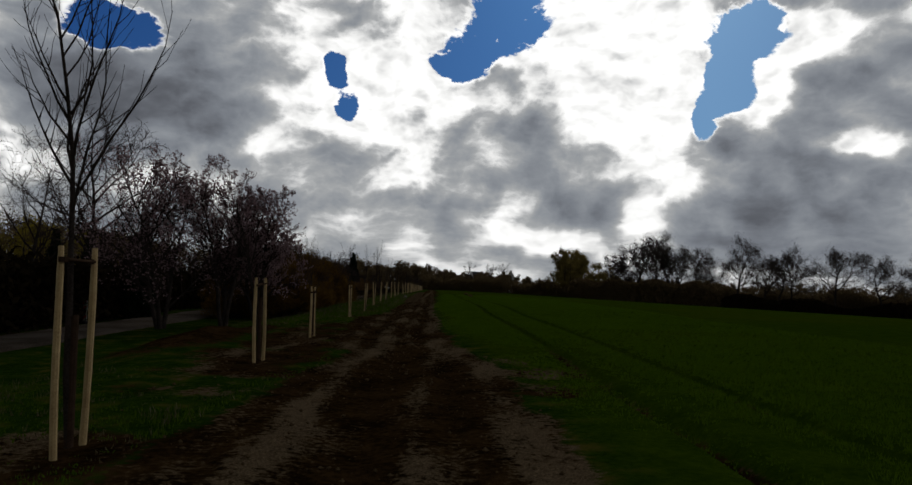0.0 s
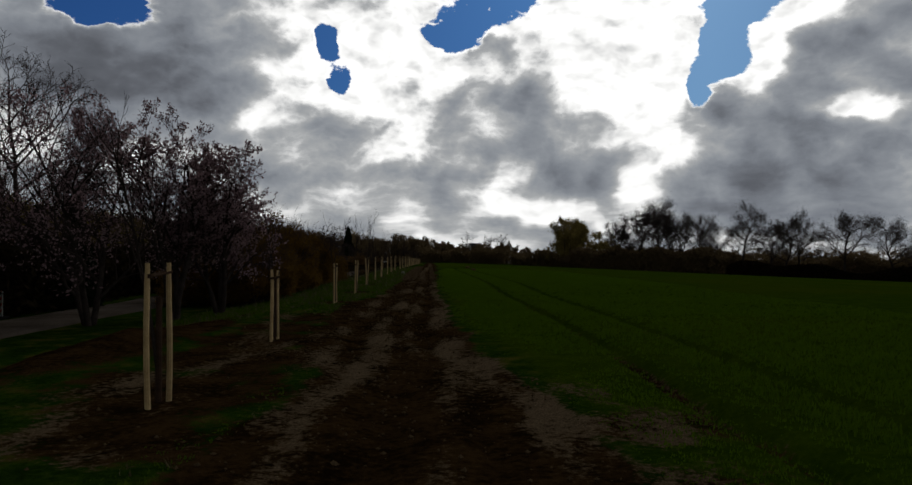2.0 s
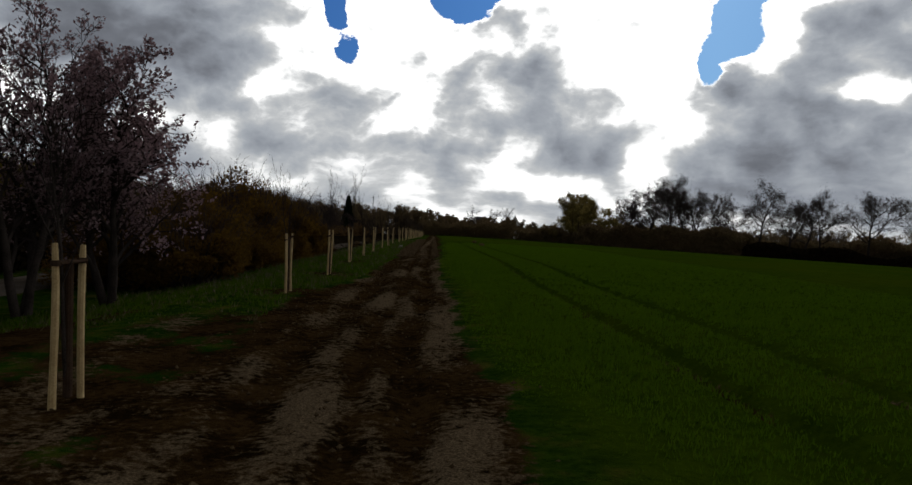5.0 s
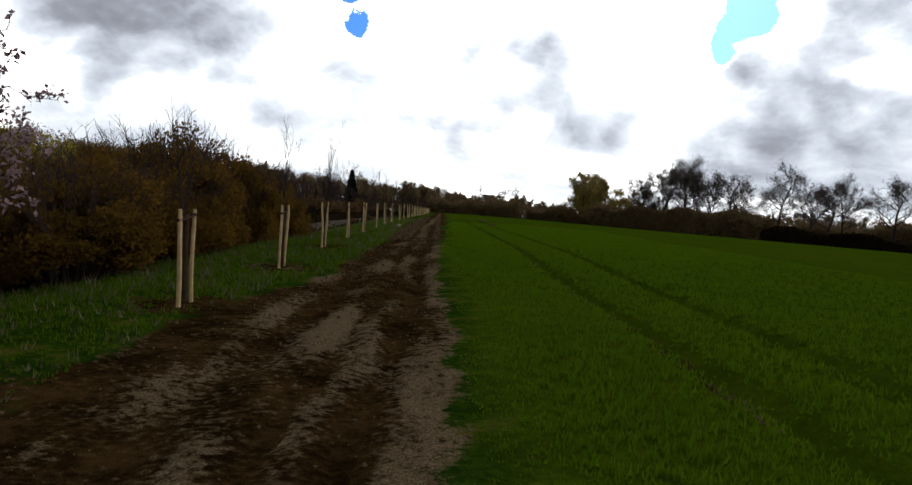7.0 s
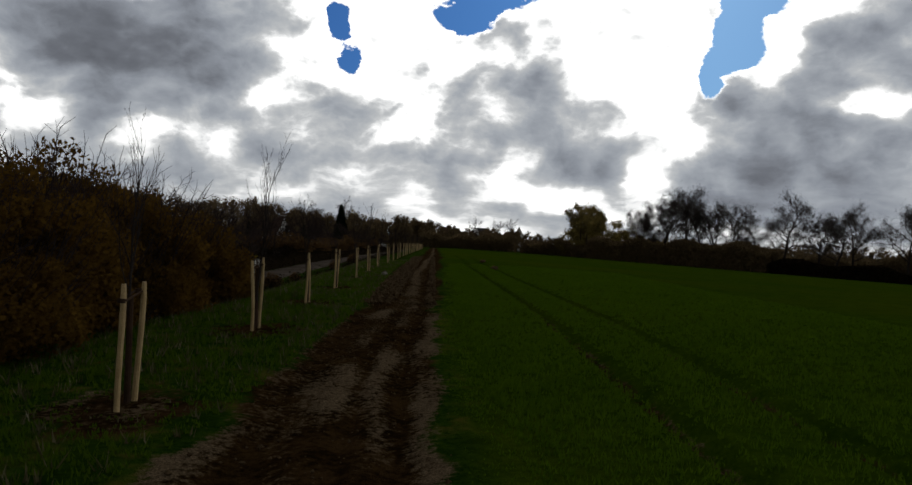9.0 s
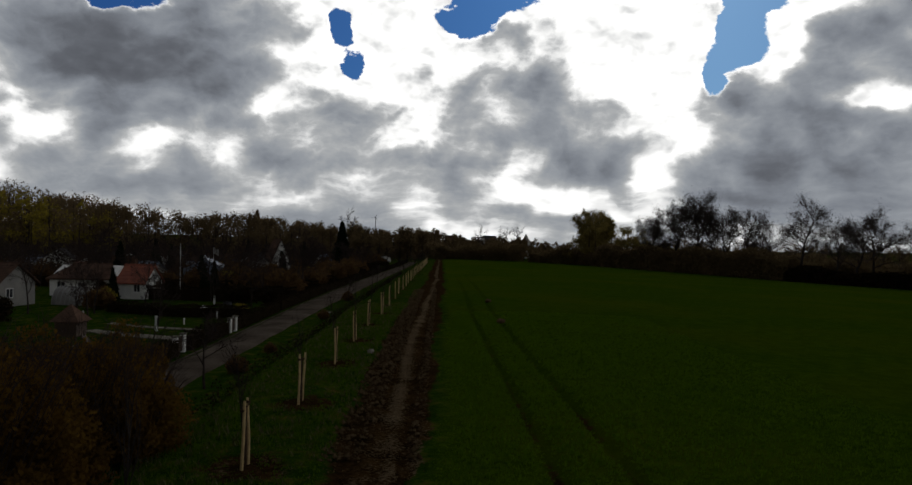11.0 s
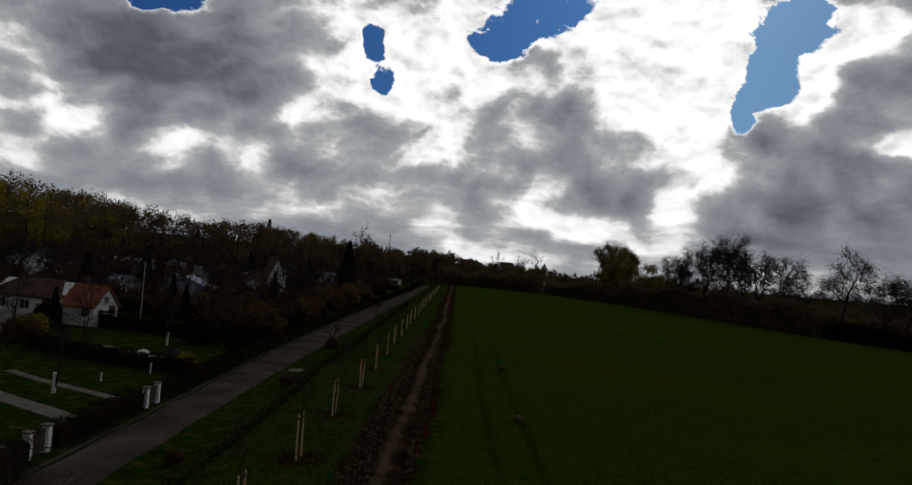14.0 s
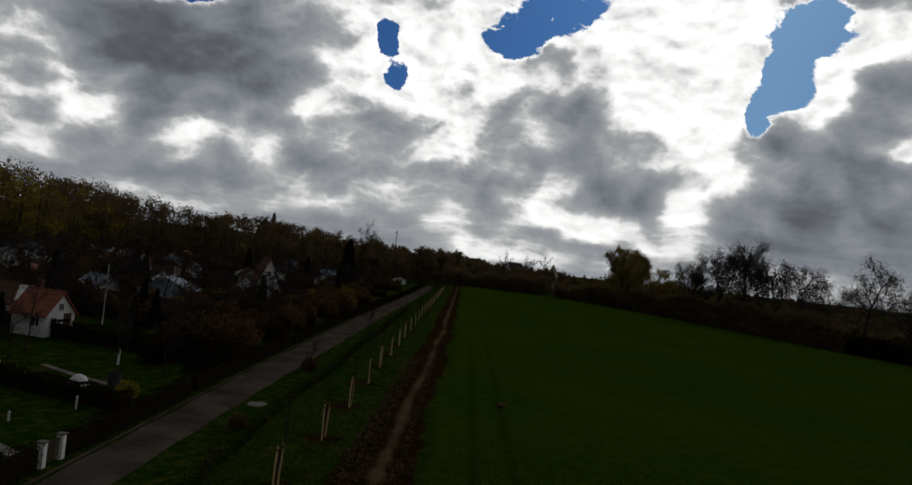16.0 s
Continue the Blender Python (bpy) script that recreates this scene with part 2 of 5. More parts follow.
M = {
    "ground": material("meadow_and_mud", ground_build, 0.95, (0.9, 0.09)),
    "blade": material("grass_blades", islands((0.024, 0.058, 0.0015), (0.07, 0.118, 0.004), 0.8), 0.95, thin=0.4),
    # darker copy of the blade tones, with the verge's shade in the colour
    "verge_blade": material("shaded_verge_blades", islands((0.018, 0.045, 0.0015), (0.065, 0.105, 0.005), 0.8), 0.95, thin=0.4),
    "dry_blade": material("dry_grass", islands((0.030, 0.036, 0.010), (0.11, 0.085, 0.035), 0.8), 0.8),
    "clod": material("clods", islands((0.018, 0.01, 0.004), (0.1, 0.068, 0.036), 2.0), 0.95),
    "asphalt": material("worn_asphalt", two_scale((0.026, 0.02, 0.015), (0.082, 0.067, 0.053), 0.45, 30), 0.85, (0.3, 0.01)),
    "stake": material("peeled_softwood", two_scale((0.3, 0.2, 0.085), (0.52, 0.375, 0.18), 3.0, 55), 0.75, (0.3, 0.004)),
    "strap": material("brown_strap", two_scale((0.03, 0.018, 0.012), (0.06, 0.038, 0.025), 8, 80), 0.9),
    "bark": material("dark_bark", two_scale((0.018, 0.014, 0.012), (0.05, 0.04, 0.034), 2.5, 40), 0.95, (0.5, 0.02)),
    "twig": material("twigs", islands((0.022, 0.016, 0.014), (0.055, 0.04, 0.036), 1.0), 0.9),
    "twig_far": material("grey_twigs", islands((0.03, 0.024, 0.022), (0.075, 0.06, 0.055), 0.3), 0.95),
    "blossom": material("pink_blossom", islands((0.08, 0.04, 0.044), (0.36, 0.25, 0.26), 1.2), 0.95, thin=0.5),
    "shrub_leaf": material("rusty_shrub_leaf", islands((0.038, 0.02, 0.004), (0.14, 0.077, 0.014), 0.7), 0.95, thin=0.5),
    "young_leaf": material("young_leaf", islands((0.08, 0.062, 0.01), (0.3, 0.235, 0.03), 0.06), 0.95, thin=0.5),
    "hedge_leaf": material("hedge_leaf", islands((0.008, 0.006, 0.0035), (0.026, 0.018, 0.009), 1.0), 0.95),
    "bush_leaf": material("russet_bush_leaf", islands((0.045, 0.024, 0.01), (0.135, 0.078, 0.03), 0.25), 0.95, thin=0.45),
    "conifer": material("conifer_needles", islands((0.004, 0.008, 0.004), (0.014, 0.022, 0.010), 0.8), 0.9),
    # brown lifted and evened out: the haze of distance is in the colour
    "far_wood": material("hazy_brown_wood", islands((0.06, 0.042, 0.021), (0.15, 0.105, 0.052), 0.05), 0.95, thin=0.45),
    "olive_bud": material("olive_buds", islands((0.08, 0.06, 0.018), (0.25, 0.19, 0.055), 0.3), 0.95, thin=0.5),
    "plaster": material("white_plaster", two_scale((0.5, 0.49, 0.46), (0.74, 0.72, 0.68), 0.7, 30), 0.85, (0.15, 0.01)),
    "plaster_grey": material("grey_plaster", two_scale((0.16, 0.152, 0.14), (0.27, 0.255, 0.235), 0.7, 30), 0.85, (0.15, 0.01)),
    "tile_red": material("red_roof_tiles", two_scale((0.13, 0.035, 0.02), (0.25, 0.072, 0.036), 0.9, 14), 0.8, (0.4, 0.03)),
    "tile_brown": material("brown_roof_tiles", two_scale((0.05, 0.03, 0.022), (0.1, 0.06, 0.042), 0.9, 14), 0.85, (0.4, 0.03)),
    "felt": material("dark_roof_felt", two_scale((0.025, 0.025, 0.027), (0.06, 0.058, 0.06), 0.8, 20), 0.9, (0.2, 0.01)),
    "sheet": material("pale_blue_sheet", two_scale((0.1, 0.125, 0.17), (0.18, 0.212, 0.27), 0.6, 10), 0.6, (0.1, 0.01)),
    "wood": material("dark_stained_wood", two_scale((0.03, 0.018, 0.011), (0.08, 0.048, 0.028), 1.0, 25), 0.8, (0.3, 0.01)),
    "white": material("white_paint", two_scale((0.42, 0.41, 0.39), (0.66, 0.65, 0.62), 2.0, 40), 0.6),
    "concrete": material("pale_concrete", two_scale((0.085, 0.078, 0.062), (0.19, 0.172, 0.14), 1.5, 40), 0.9, (0.2, 0.01)),
    "glass": material("window_glass", two_scale((0.02, 0.022, 0.026), (0.035, 0.037, 0.042), 1.0, 3), 0.08),
    "red": material("red_sheeting", two_scale((0.4, 0.03, 0.02), (0.55, 0.05, 0.03), 3, 40), 0.5),
    "metal": material("grey_metal", two_scale((0.2, 0.2, 0.21), (0.34, 0.34, 0.35), 2, 40), 0.45, None, 0.6),
    "car": material("car_paint", per_piece((0.04, 0.05, 0.07), (0.6, 0.6, 0.6), 1.0), 0.25),
    "tyre": material("rubber", two_scale((0.012, 0.012, 0.012), (0.03, 0.03, 0.03), 4, 60), 0.9),
}

# ---- the lie of the land ----


def step(v, a, b):
    s = np.clip((np.asarray(v, float) - a) / (b - a), 0, 1)
    return s * s * (3 - 2 * s)


def land(x, y):
    """Height of the ground, without its small relief."""
    x, y = np.asarray(x, float), np.asarray(y, float)
    z = -0.12 + 0.12 * step(y, 8, 32) + 0.18 * step(y, 34, 50) - 0.0075 * np.clip(y - 110, 0, 240)
    z = z - 0.04 * np.clip(x - 9, 0, 400) * step(y, 0, 90)
    z = z - (0.45 + 0.5 * step(y, 42, 66)) * step(-x, 4.6, 9.2) - 0.35 * step(-x, 14, 24)
    z = z + 0.02 * np.clip(-x - 120, 0, 700) * step(y, 60, 300)
    return z + 0.008 * np.clip(y - 420, 0, 900) * step(-x, -40, 120)


def track_edges(y):
    """Left and right edge of the bare earth."""
    y = np.asarray(y, float)
    left = -1.5 + (0.35 - 0.2 * step(y, 40, 60)) * np.sin(y * 0.13) - 0.25 * step(y, 50, 66) - 1.0 * step(-y, -20, -2)
    right = 0.95 + 1.5 * (1 - step(y, 10, 30)) + 0.2 * np.sin(y * 0.21 + 1) + 0.4 * step(y, 60, 80) + 0.5 * step(y, 88, 145)
    left = left + 0.9 * step(y, 82, 140) - 1.2 * step(y, 12, 18) * (1 - step(y, 30, 40))
    return left, right


def tramline(x, y, which):
    """Distance from one of the two wheel lines through the crop."""
    return x - (4.5, 6.5)[which] - 0.12 * np.sin(y * 0.11) + (0.5, 0.7)[which] * step(y, 46, 76)


FAR_EDGE = [(-4.5, 345), (40, 368), (68, 350), (89, 303), (105, 252), (120, 230), (150, 185), (190, 110), (240, -40)]


def field_depth(x):
    return np.interp(x, [p[0] for p in FAR_EDGE], [p[1] for p in FAR_EDGE])


def fbm(x, y, scale, seed):
    """Cheap smooth noise from a few turned waves, for the relief of the ground."""
    r = np.random.RandomState(seed)
    out = np.zeros(np.broadcast(x, y).shape)
    for o in range(5):
        for _ in range(3):
            a, p, s = r.uniform(0, 6.28), r.uniform(0, 6.28), scale * 1.9**o * r.uniform(0.8, 1.25)
            out += np.sin((x * np.cos(a) + y * np.sin(a)) * s + p) / 1.7**o
    return out / 5.0


def spaced(lo, hi, fine_lo, fine_hi, step_size, growth=1.22):
    """Coordinates, close together between fine_lo and fine_hi and ever wider apart outside."""
    mid = list(np.arange(fine_lo, fine_hi + 1e-6, step_size))
    d, v = step_size, mid[-1]
    while v < hi:
        d *= growth
        v += d
        mid.append(min(v, hi))
    d, v = step_size, mid[0]
    while v > lo:
        d *= growth
        v -= d
        mid.insert(0, max(v, lo))
    return np.array(mid)


def mesh_from(name, verts, faces, mat, smooth=False):
    me = bpy.data.meshes.new(name)
    me.from_pydata(np.asarray(verts).tolist(), [], faces if isinstance(faces, list) else faces.tolist())
    if mat:
        me.materials.append(mat)
    if smooth:
        me.shade_smooth()
    return me


def build_ground():
    xs = spaced(-2600, 2600, -8.6, 9.5, 0.14, 1.12)
    ys = spaced(-400, 3000, -10.0, 62.0, 0.22, 1.03)
    X, Y = np.meshgrid(xs, ys)
    Z = land(X, Y)
    left, right = track_edges(Y)
    wob = 0.35 * fbm(X * 0, Y, 1.1, 3) + 0.25 * fbm(X, Y, 2.0, 4)
    near = step(-Y, -150, -90)
    inside = np.minimum(X - left + wob, right - X + wob)
    soil = np.clip(0.5 + inside * 1.1, 0, 1)
    # bare ground beside the track where the young trees were set, and a churned corner on the field side
    patch = 0.75 * np.exp(-(((X + 3.5) / 2.3) ** 2) - ((Y - 13) / 8.5) ** 2) + 0.55 * np.exp(-(((X + 3.7) / 2.0) ** 2) - ((Y - 23) / 6.5) ** 2) + 0.62 * np.exp(-(((X - 3.0) / 1.9) ** 2) - ((Y - 9.5) / 4.2) ** 2)
    soil = np.maximum(soil, np.clip(patch * (1 + 0.6 * fbm(X, Y, 2.3, 10)) + 0.4 * fbm(X, Y, 1.3, 9) * patch, 0, 1))
    # the dark earth bank under the cherries, between lane and track
    bank = np.exp(-(((X + 7.2) / 2.0) ** 2) - ((Y - 21) / 9.0) ** 2)
    soil = np.maximum(soil, np.clip(1.15 * bank + 0.35 * fbm(X, Y, 1.1, 33) * bank, 0, 1))
    Z = Z + 0.42 * np.exp(-(((X + 7.0) / 1.3) ** 2) - ((Y - 18) / 6.0) ** 2) * (1 + 0.4 * fbm(X, Y, 1.4, 34))
    for yk in STAKES:
        soil = np.maximum(soil, np.clip((0.95 + 0.55 * fbm(X, Y, 1.9, 37)) * np.exp(-(((X + 3.4) / 1.3) ** 2) - ((Y - yk) / 1.5) ** 2), 0, 1))
    n = fbm(X * 1.7, Y * 0.5, 1.0, 11)
    # wheel tracks: a broad dark middle at first, then worn pale ridges between dark ruts
    mid = 0.5 * (left + right) * step(Y, 20, 40) - 0.2
    across = X - mid
    weave = X + 0.12 * np.sin(Y * 0.31) + 0.1 * fbm(X * 0, Y, 0.7, 16)

    def band(at, wide):
        return np.exp(-(((weave - at) / wide) ** 2))

    late = step(Y, 11, 20)
    ruts = (1 - late) * (band(-0.1, 0.55) + 0.6 * band(1.25, 0.25)) + late * (band(-1.3, 0.38) + 0.7 * band(-0.3, 0.16) + band(0.4, 0.22))
    early = 0.75 * band(-1.05, 0.3) + 0.65 * band(0.72, 0.24) + 0.5 * step(weave, 1.5, 2.0) + 0.3 * step(-weave, 1.3, 1.9)
    pale = np.clip((1 - late) * early + late * (0.62 - 0.62 * ruts) * (1 - 0.6 * step(-weave, 1.6, 2.2)) + 0.6 * n + 0.5 * fbm(X * 1.3, Y * 0.6, 2.6, 12), 0, 1)
    strip_mid = np.clip(0.68 * np.exp(-(((across - 0.3 + 0.07 * fbm(X * 0, Y, 0.6, 17)) / 0.42) ** 2)) + 0.22 * n + 0.3 * fbm(X, Y, 2.2, 18), 0, 1)
    pale = pale + (strip_mid - pale) * step(Y, 48, 66)
    # pale earth taken off the bank, darkening it for the shade there
    pale = pale * (1 - 0.95 * np.clip(bank * 1.4, 0, 1))
    pale = pale * (1 - 0.35 * np.exp(-(((X + 0.3) / 1.0) ** 2) - ((Y - 4) / 9.0) ** 2))
    Z = Z - soil * near * (0.045 + 0.09 * ruts) + soil * near * 0.045 * fbm(X, Y, 3.6, 13) + near * 0.012 * fbm(X, Y, 3.0, 14)
    # tramlines through the crop
    lines = np.exp(-((tramline(X, Y, 0) / 0.24) ** 2)) + np.exp(-((tramline(X, Y, 1) / 0.24) ** 2))
    on_field = (X > right) & (Y < field_depth(X)) & (X < 235)
    crop = step(X - right, 0.05, 0.9) * on_field
    Z = Z - 0.28 * lines * crop * step(-Y, -220, -60)
    Z = Z + 0.05 * fbm(X, Y, 0.5, 15) * crop * near
    soil = np.maximum(soil, 0.72 * lines * crop * near * (1 - 0.5 * step(Y, 50, 90)) * (0.8 + 0.4 * fbm(X, Y, 0.8, 36)))
    pale = pale * (1 - 0.6 * np.clip(lines * crop, 0, 1))
    # the little ditch between the trees and the lane
    ditch = np.exp(-(((X + 7.0 + 0.2 * np.sin(Y * 0.2)) / 0.17) ** 2)) * step(Y, 56, 64) * (0.6 + 0.4 * fbm(X * 0, Y, 0.5, 35))
    Z = Z - 0.7 * ditch
    # bare earth without pale crust, its dark tone also standing for ditch shade
    soil = np.maximum(soil, 1.0 * ditch)
    pale = pale * (1 - ditch)
    verts = np.stack([X, Y, Z], -1).reshape(-1, 3)
    ny, nx = X.shape
    idx = np.arange(nx * ny).reshape(ny, nx)
    quads = np.stack([idx[:-1, :-1], idx[:-1, 1:], idx[1:, 1:], idx[1:, :-1]], -1).reshape(-1, 4)
    cx = 0.25 * (X[:-1, :-1] + X[:-1, 1:] + X[1:, 1:] + X[1:, :-1]).ravel()
    cy = 0.25 * (Y[:-1, :-1] + Y[:-1, 1:] + Y[1:, 1:] + Y[1:, :-1]).ravel()
    lft, rgt = track_edges(cy)
    is_track = (cx > lft) & (cx < rgt) & (cy < 340) & (cy > -60)
    is_field = (cx >= rgt) & (cy < field_depth(cx)) & (cx < 230) & (cy > -60)
    kinds = [("dirt_track", is_track, "muddy rutted farm track of dark and pale earth", "track"),
             ("field", is_field & ~is_track, "green field of young winter wheat with tramlines", "field"),
             ("ground", ~is_track & ~is_field, "grassy verge and garden ground with bare patches", "ground")]
    for name, mask, label, cat in kinds:
        some = quads[mask]
        used, inv = np.unique(some, return_inverse=True)
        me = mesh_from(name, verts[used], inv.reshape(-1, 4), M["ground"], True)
        for key, values in (("soil", soil), ("crop", crop), ("pale", pale)):
            layer = me.attributes.new(key, "FLOAT", "POINT")
            layer.data.foreach_set("value", values.ravel()[used].astype(np.float32))
        tagged(new(name, me), label, cat, kind="structure")


# y of each pair of stakes along the row
STAKES = [1.9, 11.4, 19.2, 32.3, 39.5, 47.1, 54.4, 61.8, 70.2, 78.0] + [85.8 + 7.8 * i for i in range(26)]
build_ground()

# ---- helpers for things ----


def thing(name, x, y, z, label, category, group="", rz=0.0):
    ob = new(name)
    ob.empty_display_size = 0.2
    ob.matrix_world = pose(x, y, z, 0, 0, rz)
    return tagged(ob, label, category, group)


def part(name, data, mat, parent, label="", at=None):
    """Links a bmesh or mesh as one mesh object under a thing or part."""
    if isinstance(data, bmesh.types.BMesh):
        me = bpy.data.meshes.new(name)
        data.to_mesh(me)
        data.free()
        me.materials.append(mat)
    else:
        me = data
    ob = new(name, me)
    ob.parent = parent
    if at is not None:
        ob.matrix_basis = at
    return tagged(ob, label)


def ground_z(x, y):
    return float(land(x, y))


def box(bm, x0, x1, y0, y1, z0, z1, bevel=0.0):
    m = Matrix.LocRotScale(((x0 + x1) / 2, (y0 + y1) / 2, (z0 + z1) / 2), None, (x1 - x0, y1 - y0, z1 - z0))
    made = bmesh.ops.create_cube(bm, size=1.0, matrix=m)["verts"]
    if bevel:
        edges = list({e for v in made for e in v.link_edges})
        bmesh.ops.bevel(bm, geom=edges, offset=bevel, segments=1, affect="EDGES")
    return bm


def rod(bm, a, b, r0, r1, n=8):
    a, b = Vector(a), Vector(b)
    turn = (b - a).to_track_quat("Z", "Y").to_matrix().to_4x4()
    bmesh.ops.create_cone(bm, cap_ends=True, segments=n, radius1=r0, radius2=r1, depth=(b - a).length,
                          matrix=Matrix.Translation((a + b) / 2) @ turn)
    return bm


class Tubes:
    """Gathers tapered branches into one mesh."""

    def __init__(self):
        self.v, self.f = [], []

    def add(self, points, radii, n):
        base = len(self.v)
        side = Vector((0.31, 0.77, 0.55))
        for i, p in enumerate(points):
            d = (points[min(i + 1, len(points) - 1)] - points[max(i - 1, 0)]).normalized()
            u = d.cross(side).normalized()
            w = d.cross(u)
            for j in range(n):
                a = 6.28319 * j / n
                self.v.append(tuple(p + (u * math.cos(a) + w * math.sin(a)) * radii[i]))
        for i in range(len(points) - 1):
            for j in range(n):
                k = base + i * n
                self.f.append((k + j, k + (j + 1) % n, k + n + (j + 1) % n, k + n + j))

    def mesh(self, name, mat):
        return mesh_from(name, self.v, self.f, mat, True)


class Tree:
    """A branching skeleton, with the places of the outermost twigs."""

    def __init__(self, seed, height, trunk, spread, counts, rise=0.35, wander=0.16, radius=None, lengths=(0.5, 0.45, 0.5), stems=1, lean=0.0, thinnest=0.003):
        self.r, self.thinnest = random.Random(seed), thinnest
        self.thick, self.thin, self.tips = Tubes(), Tubes(), []
        self.counts, self.rise, self.wander, self.lengths, self.height = counts, rise, wander, lengths, height
        for s in range(stems):
            a = 6.28 * (s + self.r.random() * 0.6) / stems
            tilt = 0.0 if stems == 1 else spread * 0.35
            d = Vector((math.cos(a) * tilt + lean, math.sin(a) * tilt, 1)).normalized()
            self.grow(Vector((math.cos(a), math.sin(a), 0)) * (0.0 if stems == 1 else 0.15 * stems * 0.3), d, height * (1.0 if stems == 1 else self.r.uniform(0.75, 1)),
                      (radius or height * 0.016), 0, trunk, spread)

    def grow(self, p, d, length, radius, level, first, spread):
        r, last = self.r, level >= len(self.counts)
        n = 3 if last else 7 - min(level, 3)
        points, radii, p = [p.copy()], [radius], p.copy()
        for i in range(n):
            d = (d + Vector((r.gauss(0, 1), r.gauss(0, 1), r.gauss(0, 0.7))) * self.wander * (0.5 if level == 0 else 1) + Vector((0, 0, self.rise * 0.14 * (level > 0)))).normalized()
            p = p + d * (length / n)
            points.append(p.copy())
            radii.append(max(radius * (1 - 0.82 * (i + 1) / n), self.thinnest))
        (self.thick if level < 2 else self.thin).add(points, radii, 6 if level == 0 else 5 if level == 1 else 3)
        if last:
            self.tips += [(points[j], d) for j in (1, 2, 3)]
            return
        count = self.counts[level]
        for c in range(count):
            t = first + (1 - first) * (c + r.random()) / count
            t = min(t, 0.99)
            i = min(int(t * n), n - 1)
            q = points[i].lerp(points[i + 1], t * n - i)
            along = (points[i + 1] - points[i]).normalized()
            a = r.uniform(0, 6.28)
            out = along.orthogonal().normalized()
            out.rotate(Matrix.Rotation(a, 3, along))
            if level == 0:
                out.z *= 0.4
            d2 = (along * (1 - 0.45 * spread) + out * spread * r.uniform(0.7, 1.2)).normalized()
            rad = max(min(radii[i] * 0.62, radius * 0.5), self.thinnest * 1.4)
            self.grow(q, d2, length * self.lengths[min(level, 2)] * r.uniform(0.65, 1.1) * (1.25 - 0.65 * t), rad, level + 1, 0.18, spread)


def flakes(name, spots, size, mat, seed, per=2, jitter=0.1, aspect=1.6, upright=0.0):
    """Small leaves, buds or petals round the given spots, as one mesh."""
    r = np.random.RandomState(seed)
    p = np.repeat(np.array([tuple(s) for s in spots]), per, axis=0)
    p = p + r.normal(0, jitter, p.shape)
    n = len(p)
    u = r.normal(size=(n, 3)) * (1 - 0.75 * upright) + (0, 0, upright)
    u /= np.linalg.norm(u, axis=1)[:, None]
    w = np.cross(u, r.normal(size=(n, 3)))
    w /= np.linalg.norm(w, axis=1)[:, None]
    s = size * r.uniform(0.6, 1.3, (n, 1))
    a, b = u * s * aspect / 2, w * s / 2
    verts = np.stack([p - a, p + b * 0.9 - a * 0.1, p + a, p - b * 0.9 + a * 0.1], 1).reshape(-1, 3)
    return mesh_from(name, verts, np.arange(4 * n).reshape(n, 4), mat)


def tree_thing(name, tree, x, y, label, category="tree", leaf=None, group="", rz=0.0, twig="twig"):
    t = thing(name, x, y, ground_z(x, y) - 0.04, label, category, group, rz)
    part("trunk", tree.thick.mesh("trunk", M["bark"]), None, t)
    if tree.thin.v:
        part("crown", tree.thin.mesh("crown", M[twig]), None, t)
    if leaf:
        part("foliage", leaf, None, t)
    return t


# ---- the lane, its edges, and the hedge ----
LANE_L, LANE_R = -12.6, -9.8


def strip(name, lines, ys, lift, mat, label, category):
    """A ribbon laid on the land between side lines given as functions of y."""
    cols = len(lines)
    v, f = [], []
    for y in ys:
        for line, dz in lines:
            x = line(y)
            v.append((x, y, ground_z(x, y) + lift + dz))
    for i in range(len(ys) - 1):
        for j in range(cols - 1):
            k = i * cols + j
            f.append((k, k + 1, k + cols + 1, k + cols))
    return tagged(new(name, mesh_from(name, v, f, mat, False)), label, category, kind="structure")


def lane_shift(y):
    return 0.2 * math.sin(y * 0.03) + 1.6 * float(step(y, 110, 330)) - 2.6 * float(step(-y, -62, -34))


strip("road", [(lambda y, o=o: o + lane_shift(y) - (0.6 * float(step(y, 56, 66)) * (1 - float(step(y, 75, 150))) if o > -10.5 else 0) + (0.06 * math.sin(y * 0.9 + o) if abs(d) > 0.05 else 0), d) for o, d in
               ((LANE_L - 0.15, -0.12), (LANE_L, 0.0), (-11.6, 0.035), (-10.9, 0.045), (-10.2, 0.035), (LANE_R, 0.0), (LANE_R + 0.15, -0.12))],
      np.arange(-30, 330, 1.0), 0.09, M["asphalt"], "narrow worn grey asphalt lane with soft edges", "road")
strip("kerb", [(lambda y, o=o: o + lane_shift(y), d) for o, d in
               ((LANE_L - 0.36, -0.1), (LANE_L - 0.36, 0.05), (LANE_L - 0.26, 0.05), (LANE_L - 0.26, -0.1))],
      np.arange(40, 330, 1.5), 0.04, M["asphalt"], "low grey kerb along the garden hedge", "kerb")

# ---- young trees on pairs of stakes ----


